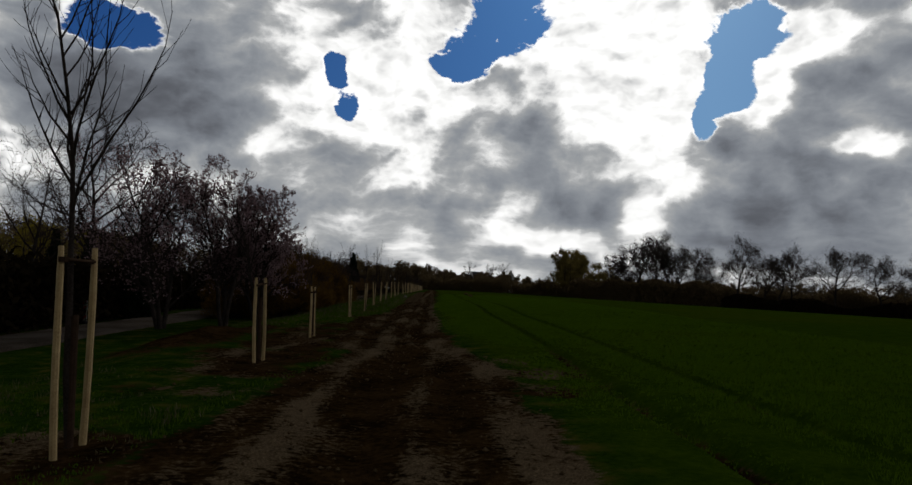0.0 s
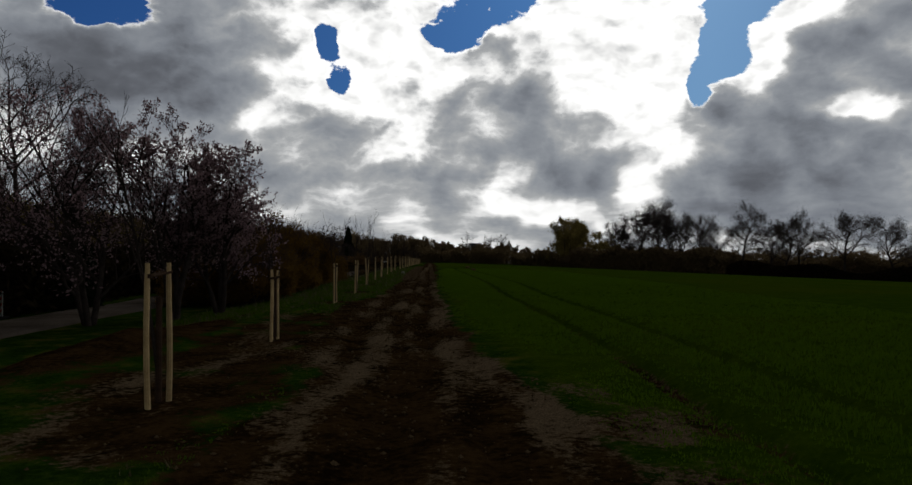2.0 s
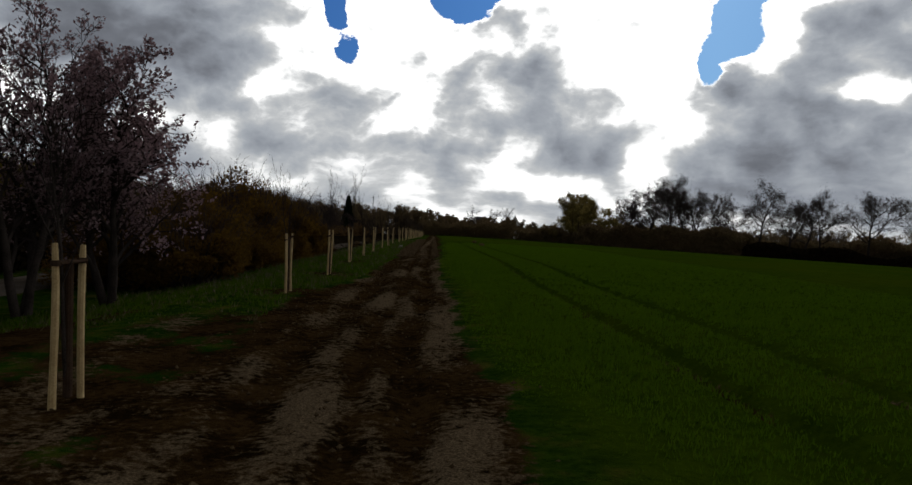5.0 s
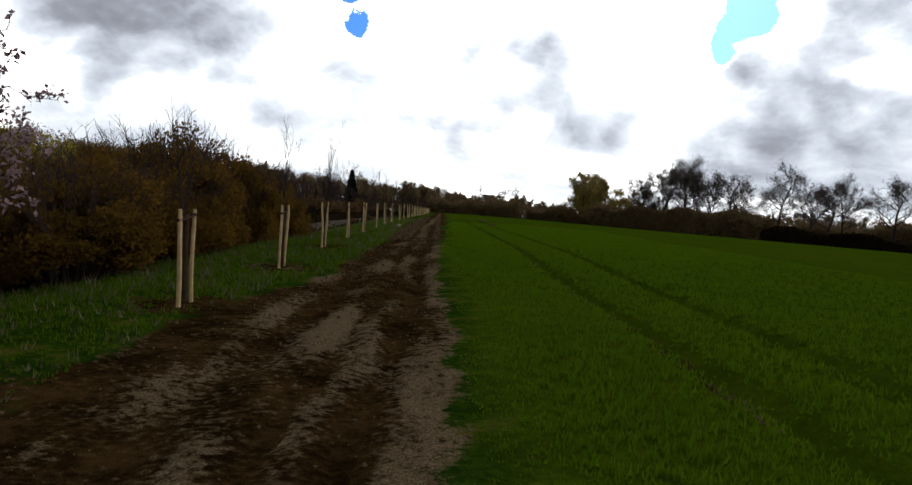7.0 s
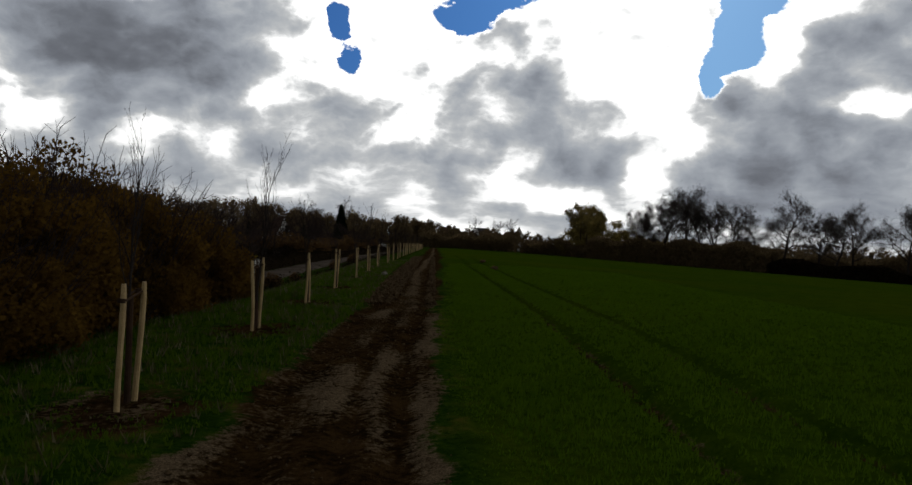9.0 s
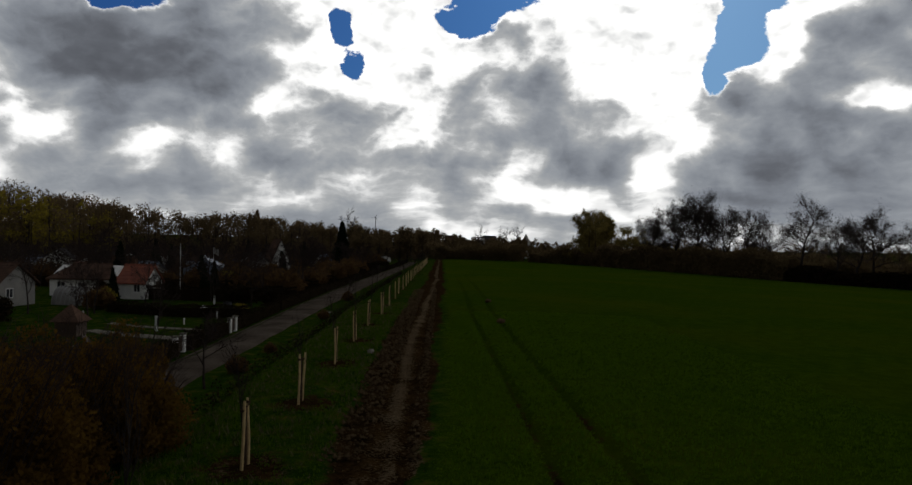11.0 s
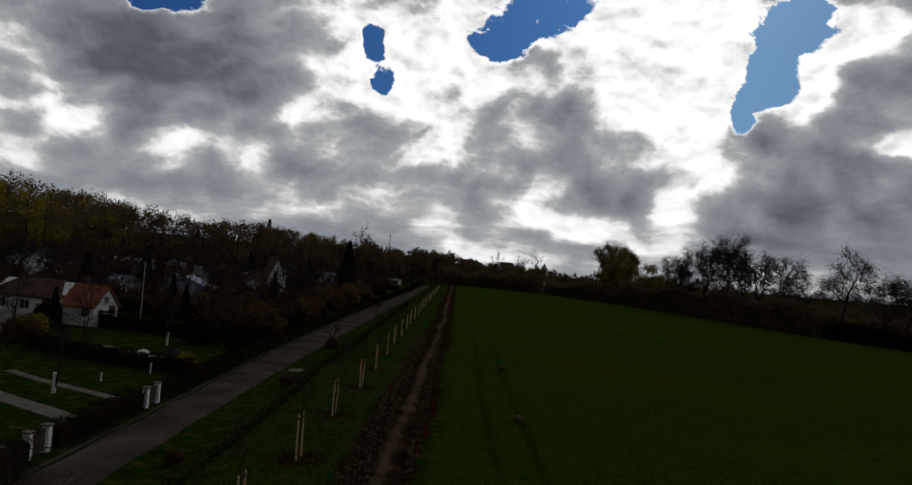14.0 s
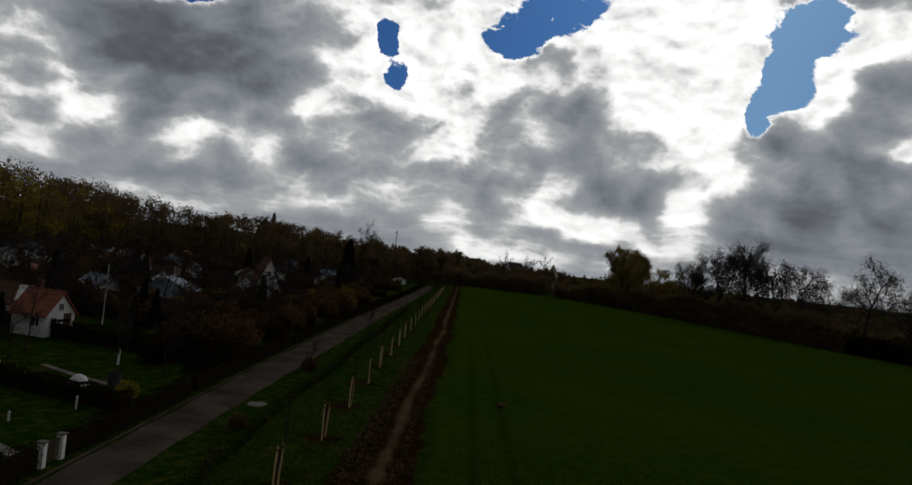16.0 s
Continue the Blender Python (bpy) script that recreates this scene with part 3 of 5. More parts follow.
def stake_mesh(seed, h):
    r = random.Random(seed)
    bm = bmesh.new()
    rings = []
    for i in range(9):
        t = i / 8
        rad = 0.042 * (1 - 0.08 * t) * r.uniform(0.95, 1.05)
        if i == 8:
            rad *= 0.8
        ox, oy = 0.018 * math.sin(t * 4 + seed), 0.014 * math.cos(t * 3 + seed)
        rings.append([bm.verts.new((ox + rad * math.cos(a * 0.7854), oy + rad * math.sin(a * 0.7854), -0.15 + (h + 0.15) * t)) for a in range(8)])
    for a, b in zip(rings, rings[1:]):
        for j in range(8):
            bm.faces.new((a[j], a[(j + 1) % 8], b[(j + 1) % 8], b[j]))
    bm.faces.new(rings[-1])
    bm.faces.new(rings[0][::-1])
    me = bpy.data.meshes.new("stake")
    bm.to_mesh(me)
    bm.free()
    me.materials.append(M["stake"])
    return me


stake_shapes = [stake_mesh(s, 1.65 + 0.03 * (s % 3)) for s in range(5)]
tall_shapes = [stake_mesh(7, 2.3), stake_mesh(8, 2.3), stake_mesh(9, 2.0), stake_mesh(10, 2.0)]
young = [Tree(40 + s, h, 0.44, 0.42, (13, 8), rise=1.1, wander=0.1, radius=0.04, lengths=(0.5, 0.3, 0.4)) for s, h in enumerate((4.6, 4.3, 4.0, 4.4, 3.7))]
young.append(Tree(47, 5.8, 0.44, 0.56, (18, 9), rise=0.9, wander=0.12, radius=0.048, lengths=(0.44, 0.36, 0.4)))
young_trunk = [t.thick.mesh("trunk", M["bark"]) for t in young]
young_twigs = [t.thin.mesh("crown", M["twig"]) for t in young]
guard = bmesh.new()
bmesh.ops.create_cone(guard, cap_ends=False, segments=10, radius1=0.05, radius2=0.042, depth=1.5, matrix=Matrix.Translation((0, 0, 0.76)))
guard_mesh = bpy.data.meshes.new("trunk_guard")
guard.to_mesh(guard_mesh)
guard.free()
guard_mesh.materials.append(M["strap"])
LEFT_STAKE = [-3.36, -3.45, -3.43, -3.62, -3.45, -3.53, -3.55, -3.56, -3.55, -3.58, -3.55, -3.28, -3.25, -3.2]
for i, yk in enumerate(STAKES):
    r = random.Random(100 + i)
    xk = LEFT_STAKE[i] if i < len(LEFT_STAKE) else -3.3 + r.uniform(-0.06, 0.06)
    xk += 0.085
    zk = ground_z(xk, yk)
    sapling = thing("young_tree", xk, yk + 0.15, zk, "slim bare young tree tied between two wooden stakes", "tree", "row of young trees", r.uniform(0, 360))
    s = 5 if i == 0 else (i * 2) % 5
    k = (1.0, 0.92)[i] if i < 2 else (0.76, 0.83, 0.77, 0.7)[i % 4]
    part("trunk", young_trunk[s], None, sapling, at=Matrix.Scale(k, 4))
    part("crown", young_twigs[s], None, sapling, at=Matrix.Scale(k, 4))
    if i < 14:
        part("trunk_guard", guard_mesh, None, sapling)
    frame_thing = thing("tree_stakes", xk, yk + 0.15, zk, "pair of pale peeled round timber tree stakes with brown strap", "tree stake", "stakes along the track", 87 + r.uniform(-4, 4))
    half = 0.27 + 0.03 * r.random()
    tie = (2.14, 1.84)[i] if i < 2 else 1.5
    for side in (-1, 1):
        part("stake", tall_shapes[2 * i + (side > 0)] if i < 2 else stake_shapes[(i + (side > 0) * 2) % 5], None, frame_thing, at=pose(side * half, 0, 0, r.uniform(-1.5, 1.5), r.uniform(-1.5, 1.5), r.uniform(0, 360)))
    bm = bmesh.new()
    tilt = r.uniform(-0.06, 0.06)
    rod(bm, (-half, 0.05, tie - tilt), (half, 0.05, tie + tilt), 0.02, 0.02, 6)
    rod(bm, (-half, -0.05, tie - tilt), (half, -0.05, tie + tilt), 0.018, 0.018, 6)
    for side in (-1, 1):
        bmesh.ops.create_cone(bm, segments=8, radius1=0.056, radius2=0.056, depth=0.06, cap_ends=True, matrix=Matrix.Translation((side * half, 0, tie + side * tilt)))
    part("strap", bm, M["strap"], frame_thing)

# ---- trees and shrubs beside the lane ----
cherry_data = []
for s, (x, y, h, rz) in enumerate([(-11.4, 27.0, 7.4, 0), (-9.2, 29.0, 7.2, 80), (-8.0, 31.0, 5.9, 160)]):
    t = Tree(70 + s, h, 0.14, 0.74, (13, 10, 8), rise=0.5, wander=0.17, radius=0.12, lengths=(0.55, 0.5, 0.42), stems=3, thinnest=0.006)
    petals = flakes("foliage", [p for p, _ in t.tips], 0.075, M["blossom"], s, per=1 + (s > 1), jitter=0.05)
    tree_thing("blossom_tree", t, x, y, "multi-stemmed ornamental cherry with dusky pink spring blossom", "tree", petals, rz=rz)
oak_like = Tree(81, 9.8, 0.18, 0.75, (19, 12, 10), rise=0.45, wander=0.18, radius=0.17, lengths=(0.54, 0.5, 0.45), thinnest=0.008)
tree_thing("bare_tree", oak_like, -17.4, 33.5, "spreading bare broadleaf tree beside the lane", "tree")
tree_thing("bare_tree", Tree(82, 9.4, 0.2, 0.75, (15, 9, 7), rise=0.4, wander=0.18, radius=0.14, thinnest=0.008), -23.0, 38, "spreading bare broadleaf tree beside the lane", "tree")


def shrub_meshes(seed, rx, ry, h, count, size, mat, twigs=90):
    """Stems and leaves of one dense mounded shrub."""
    r = np.random.RandomState(seed)
    tubes = Tubes()
    for _ in range(twigs):
        a, q = r.uniform(0, 6.28), math.sqrt(r.uniform(0, 1))
        end = Vector((math.cos(a) * q * rx, math.sin(a) * q * ry, h * (0.5 + 0.52 * math.sqrt(max(0, 1 - q * q)) * r.uniform(0.6, 1.12))))
        root = Vector((end.x * 0.35, end.y * 0.35, -0.05))
        mid = root.lerp(end, 0.5) + Vector((r.normal(0, 0.15), r.normal(0, 0.15), 0.2))
        tubes.add([root, mid, end, end + (end - mid).normalized() * r.uniform(0.05, 0.3) + Vector((r.normal(0, 0.12), r.normal(0, 0.12), -0.02))], [0.022, 0.013, 0.007, 0.003], 3)
    for _ in range(twigs // 4):
        a, q = r.uniform(0, 6.28), math.sqrt(r.uniform(0, 0.8))
        root = Vector((math.cos(a) * q * rx * 0.8, math.sin(a) * q * ry * 0.8, h * 0.7 * math.sqrt(1 - 0.6 * q * q)))
        way = Vector((math.cos(a) * 0.5 + r.normal(0, 0.25), math.sin(a) * 0.5 + r.normal(0, 0.25), 1)).normalized()
        tip = root + way * h * r.uniform(0.25, 0.48)
        bent_tip = tip + (way + Vector((r.normal(0, 0.5), r.normal(0, 0.5), -0.2))) * h * 0.09
        tubes.add([root, tip, bent_tip], [0.012, 0.008, 0.004], 3)
        for _ in range(5):
            q0 = root.lerp(tip, r.uniform(0.45, 1.0))
            tubes.add([q0, q0 + (way * 0.6 + Vector((r.normal(0, 0.6), r.normal(0, 0.6), 0.2))) * h * 0.07], [0.006, 0.003], 3)
    lumps = []
    for _ in range(64):
        a, q, v = r.uniform(0, 6.28), math.sqrt(r.uniform(0.05, 1)), r.uniform(0.12, 1.0)
        lumps.append((math.cos(a) * q * rx * 0.85, math.sin(a) * q * ry * 0.85, h * (0.08 + 0.9 * v * math.sqrt(max(0.05, 1 - 0.7 * q * q))), r.uniform(0.3, 0.75)))
    spots = []
    for x, y, z, s in lumps:
        d = r.normal(size=(count // 64, 3))
        d /= np.linalg.norm(d, axis=1)[:, None]
        spots.append(np.array((x, y, z)) + d * s * r.uniform(0.55, 1.12, (len(d), 1)) * (1, 1, 0.85))
    spots = np.concatenate(spots)
    spots = spots[spots[:, 2] > 0.02]
    return tubes.mesh("branchwork", M["twig"]), flakes("foliage", spots, size, M[mat], seed, per=1, jitter=0.03)


shrub_kinds = [shrub_meshes(11, 2.2, 2.7, 3.5, 21000, 0.08, "shrub_leaf", 150), shrub_meshes(12, 2.0, 2.5, 3.9, 21000, 0.08, "shrub_leaf", 170),
               shrub_meshes(13, 2.3, 2.4, 3.1, 21000, 0.08, "shrub_leaf", 120)]
for i, (x, y, k) in enumerate([(-8.0, 37.0, 0.95), (-9.0, 40.0, 1.05), (-8.0, 43.5, 0.95), (-9.0, 47.0, 1.05), (-8.1, 50.3, 0.98), (-8.9, 53.5, 1.0),
                               (-8.0, 56.5, 0.9), (-8.6, 59.3, 0.85), (-10.4, 37.5, 1.1), (-8.3, 41.8, 0.92), (-8.5, 45.2, 1.0), (-8.6, 48.7, 0.95), (-8.4, 52.0, 0.95), (-8.3, 55.0, 0.9), (-10.0, 43.0, 1.1),
                               (-10.2, 46.4, 1.15), (-10.0, 49.6, 1.15), (-10.2, 53.0, 1.1), (-9.9, 56.4, 1.0), (-8.2, 38.8, 0.95)]):
    t = thing("shrub", x, y, ground_z(x, y) - 0.03, "dense mounded shrub with rusty yellow-brown young leaves", "shrub", "shrubs along the lane", i * 77)
    stems, leaves = shrub_kinds[i % 3]
    tall = 0.82 + 0.3 * float(step(y, 40, 49))
    part("branchwork", stems, None, t, at=Matrix.Diagonal((k, k, k * tall, 1)))
    part("foliage", leaves, None, t, at=Matrix.Diagonal((k, k, k * tall, 1)))


# ---- houses ----


def window(parent, w, h, at, frame_mat="white"):
    """A window whose frame stands proud of the wall it sits in; x across, z up, facing -y."""
    bm = bmesh.new()
    f = 0.07
    for x0, x1, z0, z1 in ((-w / 2, w / 2, 0, f), (-w / 2, w / 2, h - f, h), (-w / 2, -w / 2 + f, f, h - f), (w / 2 - f, w / 2, f, h - f), (-0.025, 0.025, f, h - f)):
        box(bm, x0, x1, -0.05, 0.03, z0, z1)
    win = part("window", bm, M[frame_mat], parent, "white framed window", at)
    bm = bmesh.new()
    box(bm, -w / 2 + f, w / 2 - f, -0.012, 0.0, f, h - f)
    part("pane", bm, M["glass"], win)


def house(x, y, w, l, eaves, ridge, rz, wall, roof, label, wins=(), door=None, chimney=None, category="house", over=0.35, hip=0.0, z=None):
    """A gabled house: the ridge runs along its own y, gables face -y and +y. wins: (side, along, up, width, height)."""
    t = thing("house", x, y, ground_z(x, y) - 0.05 if z is None else z, label, category, "garden houses", rz)
    bm = bmesh.new()
    for yy in (-l / 2, l / 2):
        sgn = -1 if yy < 0 else 1
        g = [bm.verts.new((px, yy, pz)) for px, pz in ((-w / 2, -0.3), (w / 2, -0.3), (w / 2, eaves), (0, ridge - 0.04), (-w / 2, eaves))]
        bm.faces.new(g if sgn < 0 else g[::-1])
    bm.verts.ensure_lookup_table()
    v = bm.verts
    for a, b in ((0, 1), (1, 2), (2, 3), (3, 4), (4, 0)):
        bm.faces.new((v[b], v[a], v[a + 5], v[b + 5]))
    part("wall", bm, M[wall], t)
    bm = bmesh.new()
    slope = (ridge - eaves) / (w / 2)
    ox, oy, th = w / 2 + over, l / 2 + over, 0.14
    for sgn in (-1, 1):
        top = [(0, -oy + hip, ridge + 0.1), (0, oy - hip, ridge + 0.1), (sgn * ox, oy, ridge + 0.1 - slope * ox), (sgn * ox, -oy, ridge + 0.1 - slope * ox)]
        hi = [bm.verts.new(p) for p in top]
        lo = [bm.verts.new((p[0], p[1], p[2] - th)) for p in top]
        bm.faces.new(hi if sgn > 0 else hi[::-1])
        bm.faces.new(lo[::-1] if sgn > 0 else lo)
        for i in range(4):
            bm.faces.new((hi[i], hi[(i + 1) % 4], lo[(i + 1) % 4], lo[i]))
    if hip:
        for sgn in (-1, 1):
            z1 = ridge + 0.1 - slope * ox
            hi = [bm.verts.new(p) for p in ((0, sgn * (oy - hip), ridge + 0.1), (-ox, sgn * oy, z1), (ox, sgn * oy, z1))]
            bm.faces.new(hi)
    bmesh.ops.recalc_face_normals(bm, faces=bm.faces)
    roof_ob = part("roof", bm, M[roof], t)
    if w > 3.2:
        # courses of tiles
        for sgn in (-1, 1):
            bm = bmesh.new()
            n = max(5, int(ox / 0.4))
            for i in range(n):
                x0 = ox * i / n
                px, pz = sgn * x0, ridge + 0.1 - slope * x0
                qx, qz = sgn * (x0 + ox / n), ridge + 0.1 - slope * (x0 + ox / n)
                e = oy - hip * (1 - x0 / ox)
                bm.faces.new([bm.verts.new(p) for p in ((px, -e, pz + 0.01), (px, e, pz + 0.01), (qx, e, qz + 0.05), (qx, -e, qz + 0.05))])
                bm.faces.new([bm.verts.new(p) for p in ((qx, -e, qz + 0.05), (qx, e, qz + 0.05), (qx, e, qz + 0.002), (qx, -e, qz + 0.002))])
            tagged(part("tile_layer", bm, M[roof], t), kind="stuff")
    bm = bmesh.new()
    rod(bm, (0, -oy + hip, ridge + 0.1), (0, oy - hip, ridge + 0.1), 0.1, 0.1, 6)
    part("ridge_cap", bm, M[roof], roof_ob)
    turns = {"front": pose(0, -l / 2, 0), "back": pose(0, l / 2, 0, 0, 0, 180), "left": pose(-w / 2, 0, 0, 0, 0, -90), "right": pose(w / 2, 0, 0, 0, 0, 90)}
    for side, along, up, ww, hh in wins:
        window(t, ww, hh, turns[side] @ pose(along, 0, up))
    if door:
        bm = bmesh.new()
        box(bm, -0.45, 0.45, -0.04, 0.04, 0, 2.02, 0.012)
        d = part("door", bm, M["wood"], t, at=turns[door[0]] @ pose(door[1], 0, 0.05))
        bm = bmesh.new()
        rod(bm, (0.34, -0.1, 1.02), (0.34, -0.03, 1.02), 0.02, 0.02, 6)
        part("handle", bm, M["metal"], d)
    if chimney:
        cx, cy = chimney
        bm = bmesh.new()
        box(bm, cx - 0.25, cx + 0.25, cy - 0.25, cy + 0.25, ridge - 1.2, ridge + 0.75, 0.02)
        box(bm, cx - 0.31, cx + 0.31, cy - 0.31, cy + 0.31, ridge + 0.75, ridge + 0.85, 0.02)
        part("chimney", bm, M["tile_brown"], roof_ob)
    return t



# ---- the garden colony across the lane ----
house(-34.1, 123, 3.3, 3.6, 2.1, 3.9, 76, "plaster", "tile_red", "small white gabled garden house with a red tiled roof", [("front", 0, 2.3, 0.6, 0.7), ("front", -0.8, 0.9, 0.7, 0.9), ("left", 0.8, 0.9, 0.9, 0.9)], ("front", 0.8), (0.4, 1.1), over=0.25)
house(-42, 128, 5.0, 8.0, 2.3, 3.8, 82, "plaster", "tile_brown", "long low white bungalow under a brown hipped roof", [("left", -2.5, 0.8, 1.1, 1.0), ("left", 0.2, 0.8, 1.1, 1.0), ("front", 0, 0.8, 1.3, 1.0)], ("left", 2.6), hip=1.8)
house(-45.0, 111, 6.0, 7.0, 2.4, 4.3, 85, "plaster_grey", "tile_brown", "grey garden house with a broad brown roof", [("front", -1, 0.9, 1.1, 1.0), ("left", 1, 0.9, 1.1, 1.0)])
house(-84.6, 203, 5.6, 7.5, 3.1, 5.1, 16, "plaster", "felt", "white two-storey house with a dark gabled roof", [("front", -1.3, 0.7, 0.8, 0.9), ("front", 1.3, 0.7, 0.8, 0.9), ("front", 0, 2.5, 0.8, 0.9), ("right", 1, 1.2, 1.0, 1.0)])
house(-38.0, 160, 6.9, 7.0, 2.4, 4.0, 12, "sheet", "sheet", "low hall with pale blue sheet metal gable and roof", [("front", -1.9, 0.9, 0.9, 0.8), ("front", -0.5, 0.9, 0.9, 0.8)], over=0.2)
house(-34.5, 184, 5.0, 6.0, 1.9, 4.1, 14, "white", "felt", "white boarded chalet with a dark felt roof", [("front", -1.1, 0.8, 0.8, 0.8), ("front", 0, 2.3, 0.5, 0.6), ("front", 1.2, 0.8, 0.8, 0.8)])
house(-32.8, 189, 3.2, 6.5, 4.0, 7.6, 26, "plaster", "tile_brown", "tall narrow steep-gabled white house with a brown roof", [("front", 0, 4.3, 0.6, 1.0), ("front", 0, 1.6, 0.8, 1.1)])
house(-47.0, 158, 3.6, 5.0, 2.0, 3.4, 55, "plaster", "sheet", "white garden shed with a pale sheet roof", [("front", 0, 0.9, 0.8, 0.8)])
house(-14.5, 482, 9.5, 13.0, 6.5, 12.5, 62, "plaster", "felt", "large white house with a dark roof at the lane's end", [("left", -4, 1, 1.4, 1.4), ("left", 0, 1, 1.4, 1.4), ("left", 4, 1, 1.4, 1.4), ("left", -4, 3.9, 1.4, 1.3), ("left", 0, 3.9, 1.4, 1.3), ("left", 4, 3.9, 1.4, 1.3), ("front", -2, 3.9, 1.4, 1.4), ("front", 2, 3.9, 1.4, 1.4), ("front", 0, 7.4, 1.4, 1.4)])
house(52, 472, 6.5, 11.0, 8.5, 14.5, -8, "plaster", "tile_brown", "white gabled house among trees beyond the field", [("front", 0, 9.2, 1.2, 1.6), ("front", -1.6, 5.4, 1.2, 1.4), ("front", 1.6, 5.4, 1.2, 1.4)])
house(8, 492, 9, 9, 6.5, 11.5, 40, "plaster_grey", "tile_brown", "grey distant house with a brown roof", [("front", -2, 4, 1.3, 1.4), ("front", 2, 4, 1.3, 1.4)])
house(31, 488, 9, 10, 7.5, 12.5, -50, "plaster", "felt", "pale distant house with a dark roof", [("left", -2, 5, 1.3, 1.4), ("left", 2, 5, 1.3, 1.4)])

house(-73, 230, 3.6, 4.6, 2.4, 4.6, 20, "white", "tile_red", "small white garden hut with a bright red roof", [("front", 0, 1.0, 0.8, 0.9)], category="shed", over=0.2)

rnd = random.Random(5)
SPOTS = [(-34.1, 123), (-42, 128), (-42.5, 111), (-84.6, 203), (-38, 160), (-34.5, 184), (-32.8, 189), (-47, 158), (-73, 230)]
SHED_KINDS = [("plaster", "felt", "whitewashed garden shed with a dark felt roof"), ("wood", "felt", "dark timber garden shed with a felt roof"),
              ("plaster_grey", "tile_brown", "grey rendered garden hut with a brown roof"), ("wood", "tile_red", "timber garden hut with a red roof"),
              ("white", "sheet", "white garden hut with a pale sheet roof")]
placed = 0
while placed < 46:
    y = 168 + 200 * rnd.random() ** 1.2
    x = -19 - rnd.random() * (30 + 0.45 * (y - 100))
    if min(math.hypot(x - a, y - b) for a, b in SPOTS) < 9.5:
        continue
    SPOTS.append((x, y))
    wall, roof, label = SHED_KINDS[(0, 1, 4, 2, 0, 3, 1, 4, 2, 0)[placed % 10]]
    w = rnd.uniform(3.0, 4.6)
    house(x, y, w, w * rnd.uniform(1.1, 1.5), rnd.uniform(1.9, 2.3), rnd.uniform(2.7, 3.7), rnd.choice((12, 80, 100, 0, 25)), wall, roof, label,
          [("front", 0.3, 0.9, 0.8, 0.8)] if placed % 2 else [], category="shed", over=0.2)
    placed += 1


def hedge(name, x0, y0, x1, y1, thick, h, per_m, label, leaf="hedge_leaf", size=0.09, seed=0):
    """A clipped hedge with a twiggy core, standing on the land."""
    r = np.random.RandomState(seed)
    length = math.hypot(x1 - x0, y1 - y0)
    n = int(length * per_m)
    t = r.uniform(0, 1, n)
    side, up = r.uniform(-1, 1, n), r.uniform(0, 1, n)
    shell = r.uniform(size=n) < 0.75
    pick = r.uniform(size=n) < 0.5
    side = np.where(shell & pick, np.sign(side) * r.uniform(0.85, 1.05, n), side)
    up = np.where(shell & ~pick, r.uniform(0.92, 1.05, n), up)
    wob = 1 + 0.07 * np.sin(t * length * 1.7 + seed) + 0.05 * np.sin(t * length * 4.1)
    nx, ny = -(y1 - y0) / length, (x1 - x0) / length
    X = x0 + (x1 - x0) * t + nx * side * thick / 2 * wob
    Y = y0 + (y1 - y0) * t + ny * side * thick / 2 * wob
    Z = land(X, Y) + up * h * wob
    me = flakes("foliage", np.stack([X, Y, Z], 1), size, M[leaf], seed, per=1, jitter=0.02)
    ob = thing(name, 0, 0, 0, label, "hedge")
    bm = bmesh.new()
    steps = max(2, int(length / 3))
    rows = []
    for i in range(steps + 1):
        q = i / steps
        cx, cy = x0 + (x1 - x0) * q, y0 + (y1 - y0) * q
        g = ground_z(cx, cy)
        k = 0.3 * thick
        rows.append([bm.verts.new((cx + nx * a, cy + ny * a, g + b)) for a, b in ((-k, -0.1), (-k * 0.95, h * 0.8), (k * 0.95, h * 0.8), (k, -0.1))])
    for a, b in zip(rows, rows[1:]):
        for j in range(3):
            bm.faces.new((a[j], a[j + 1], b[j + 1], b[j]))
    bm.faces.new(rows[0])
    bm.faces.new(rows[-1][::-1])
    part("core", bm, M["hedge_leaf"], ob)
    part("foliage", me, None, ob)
    return ob


for i, (y0, y1) in enumerate([(61, 77.6), (79.8, 87.6), (89.9, 104), (105.2, 131), (132.4, 160), (161.5, 205), (206, 262), (263, 330)]):
    x0, x1 = -13.75 + lane_shift(y0), -13.75 + lane_shift(y1)
    hedge("hedge", x0, y0, x1, y1, 0.85, 0.95 + 0.1 * (i % 2), max(110, 700 - 5 * int(y0)), "dark brown clipped hedge along the lane", seed=20 + i, size=0.035 + 0.0004 * y0)
for i, (x0, y0, x1, y1) in enumerate([(-14.8, 98.0, -30, 106), (-14.6, 117, -40, 124), (-14.5, 132, -60, 146), (-15, 148, -52, 158), (-15, 166, -70, 178), (-15, 196, -80, 208), (-15, 230, -90, 240), (-15, 268, -95, 275)]):
    hedge("hedge", x0, y0, x1, y1, 0.9, 1.0 if i == 0 else 1.5, max(60, 360 - int(y0)), "dark straggly hedge between garden plots", seed=40 + i, size=0.05 + 0.0005 * y0)

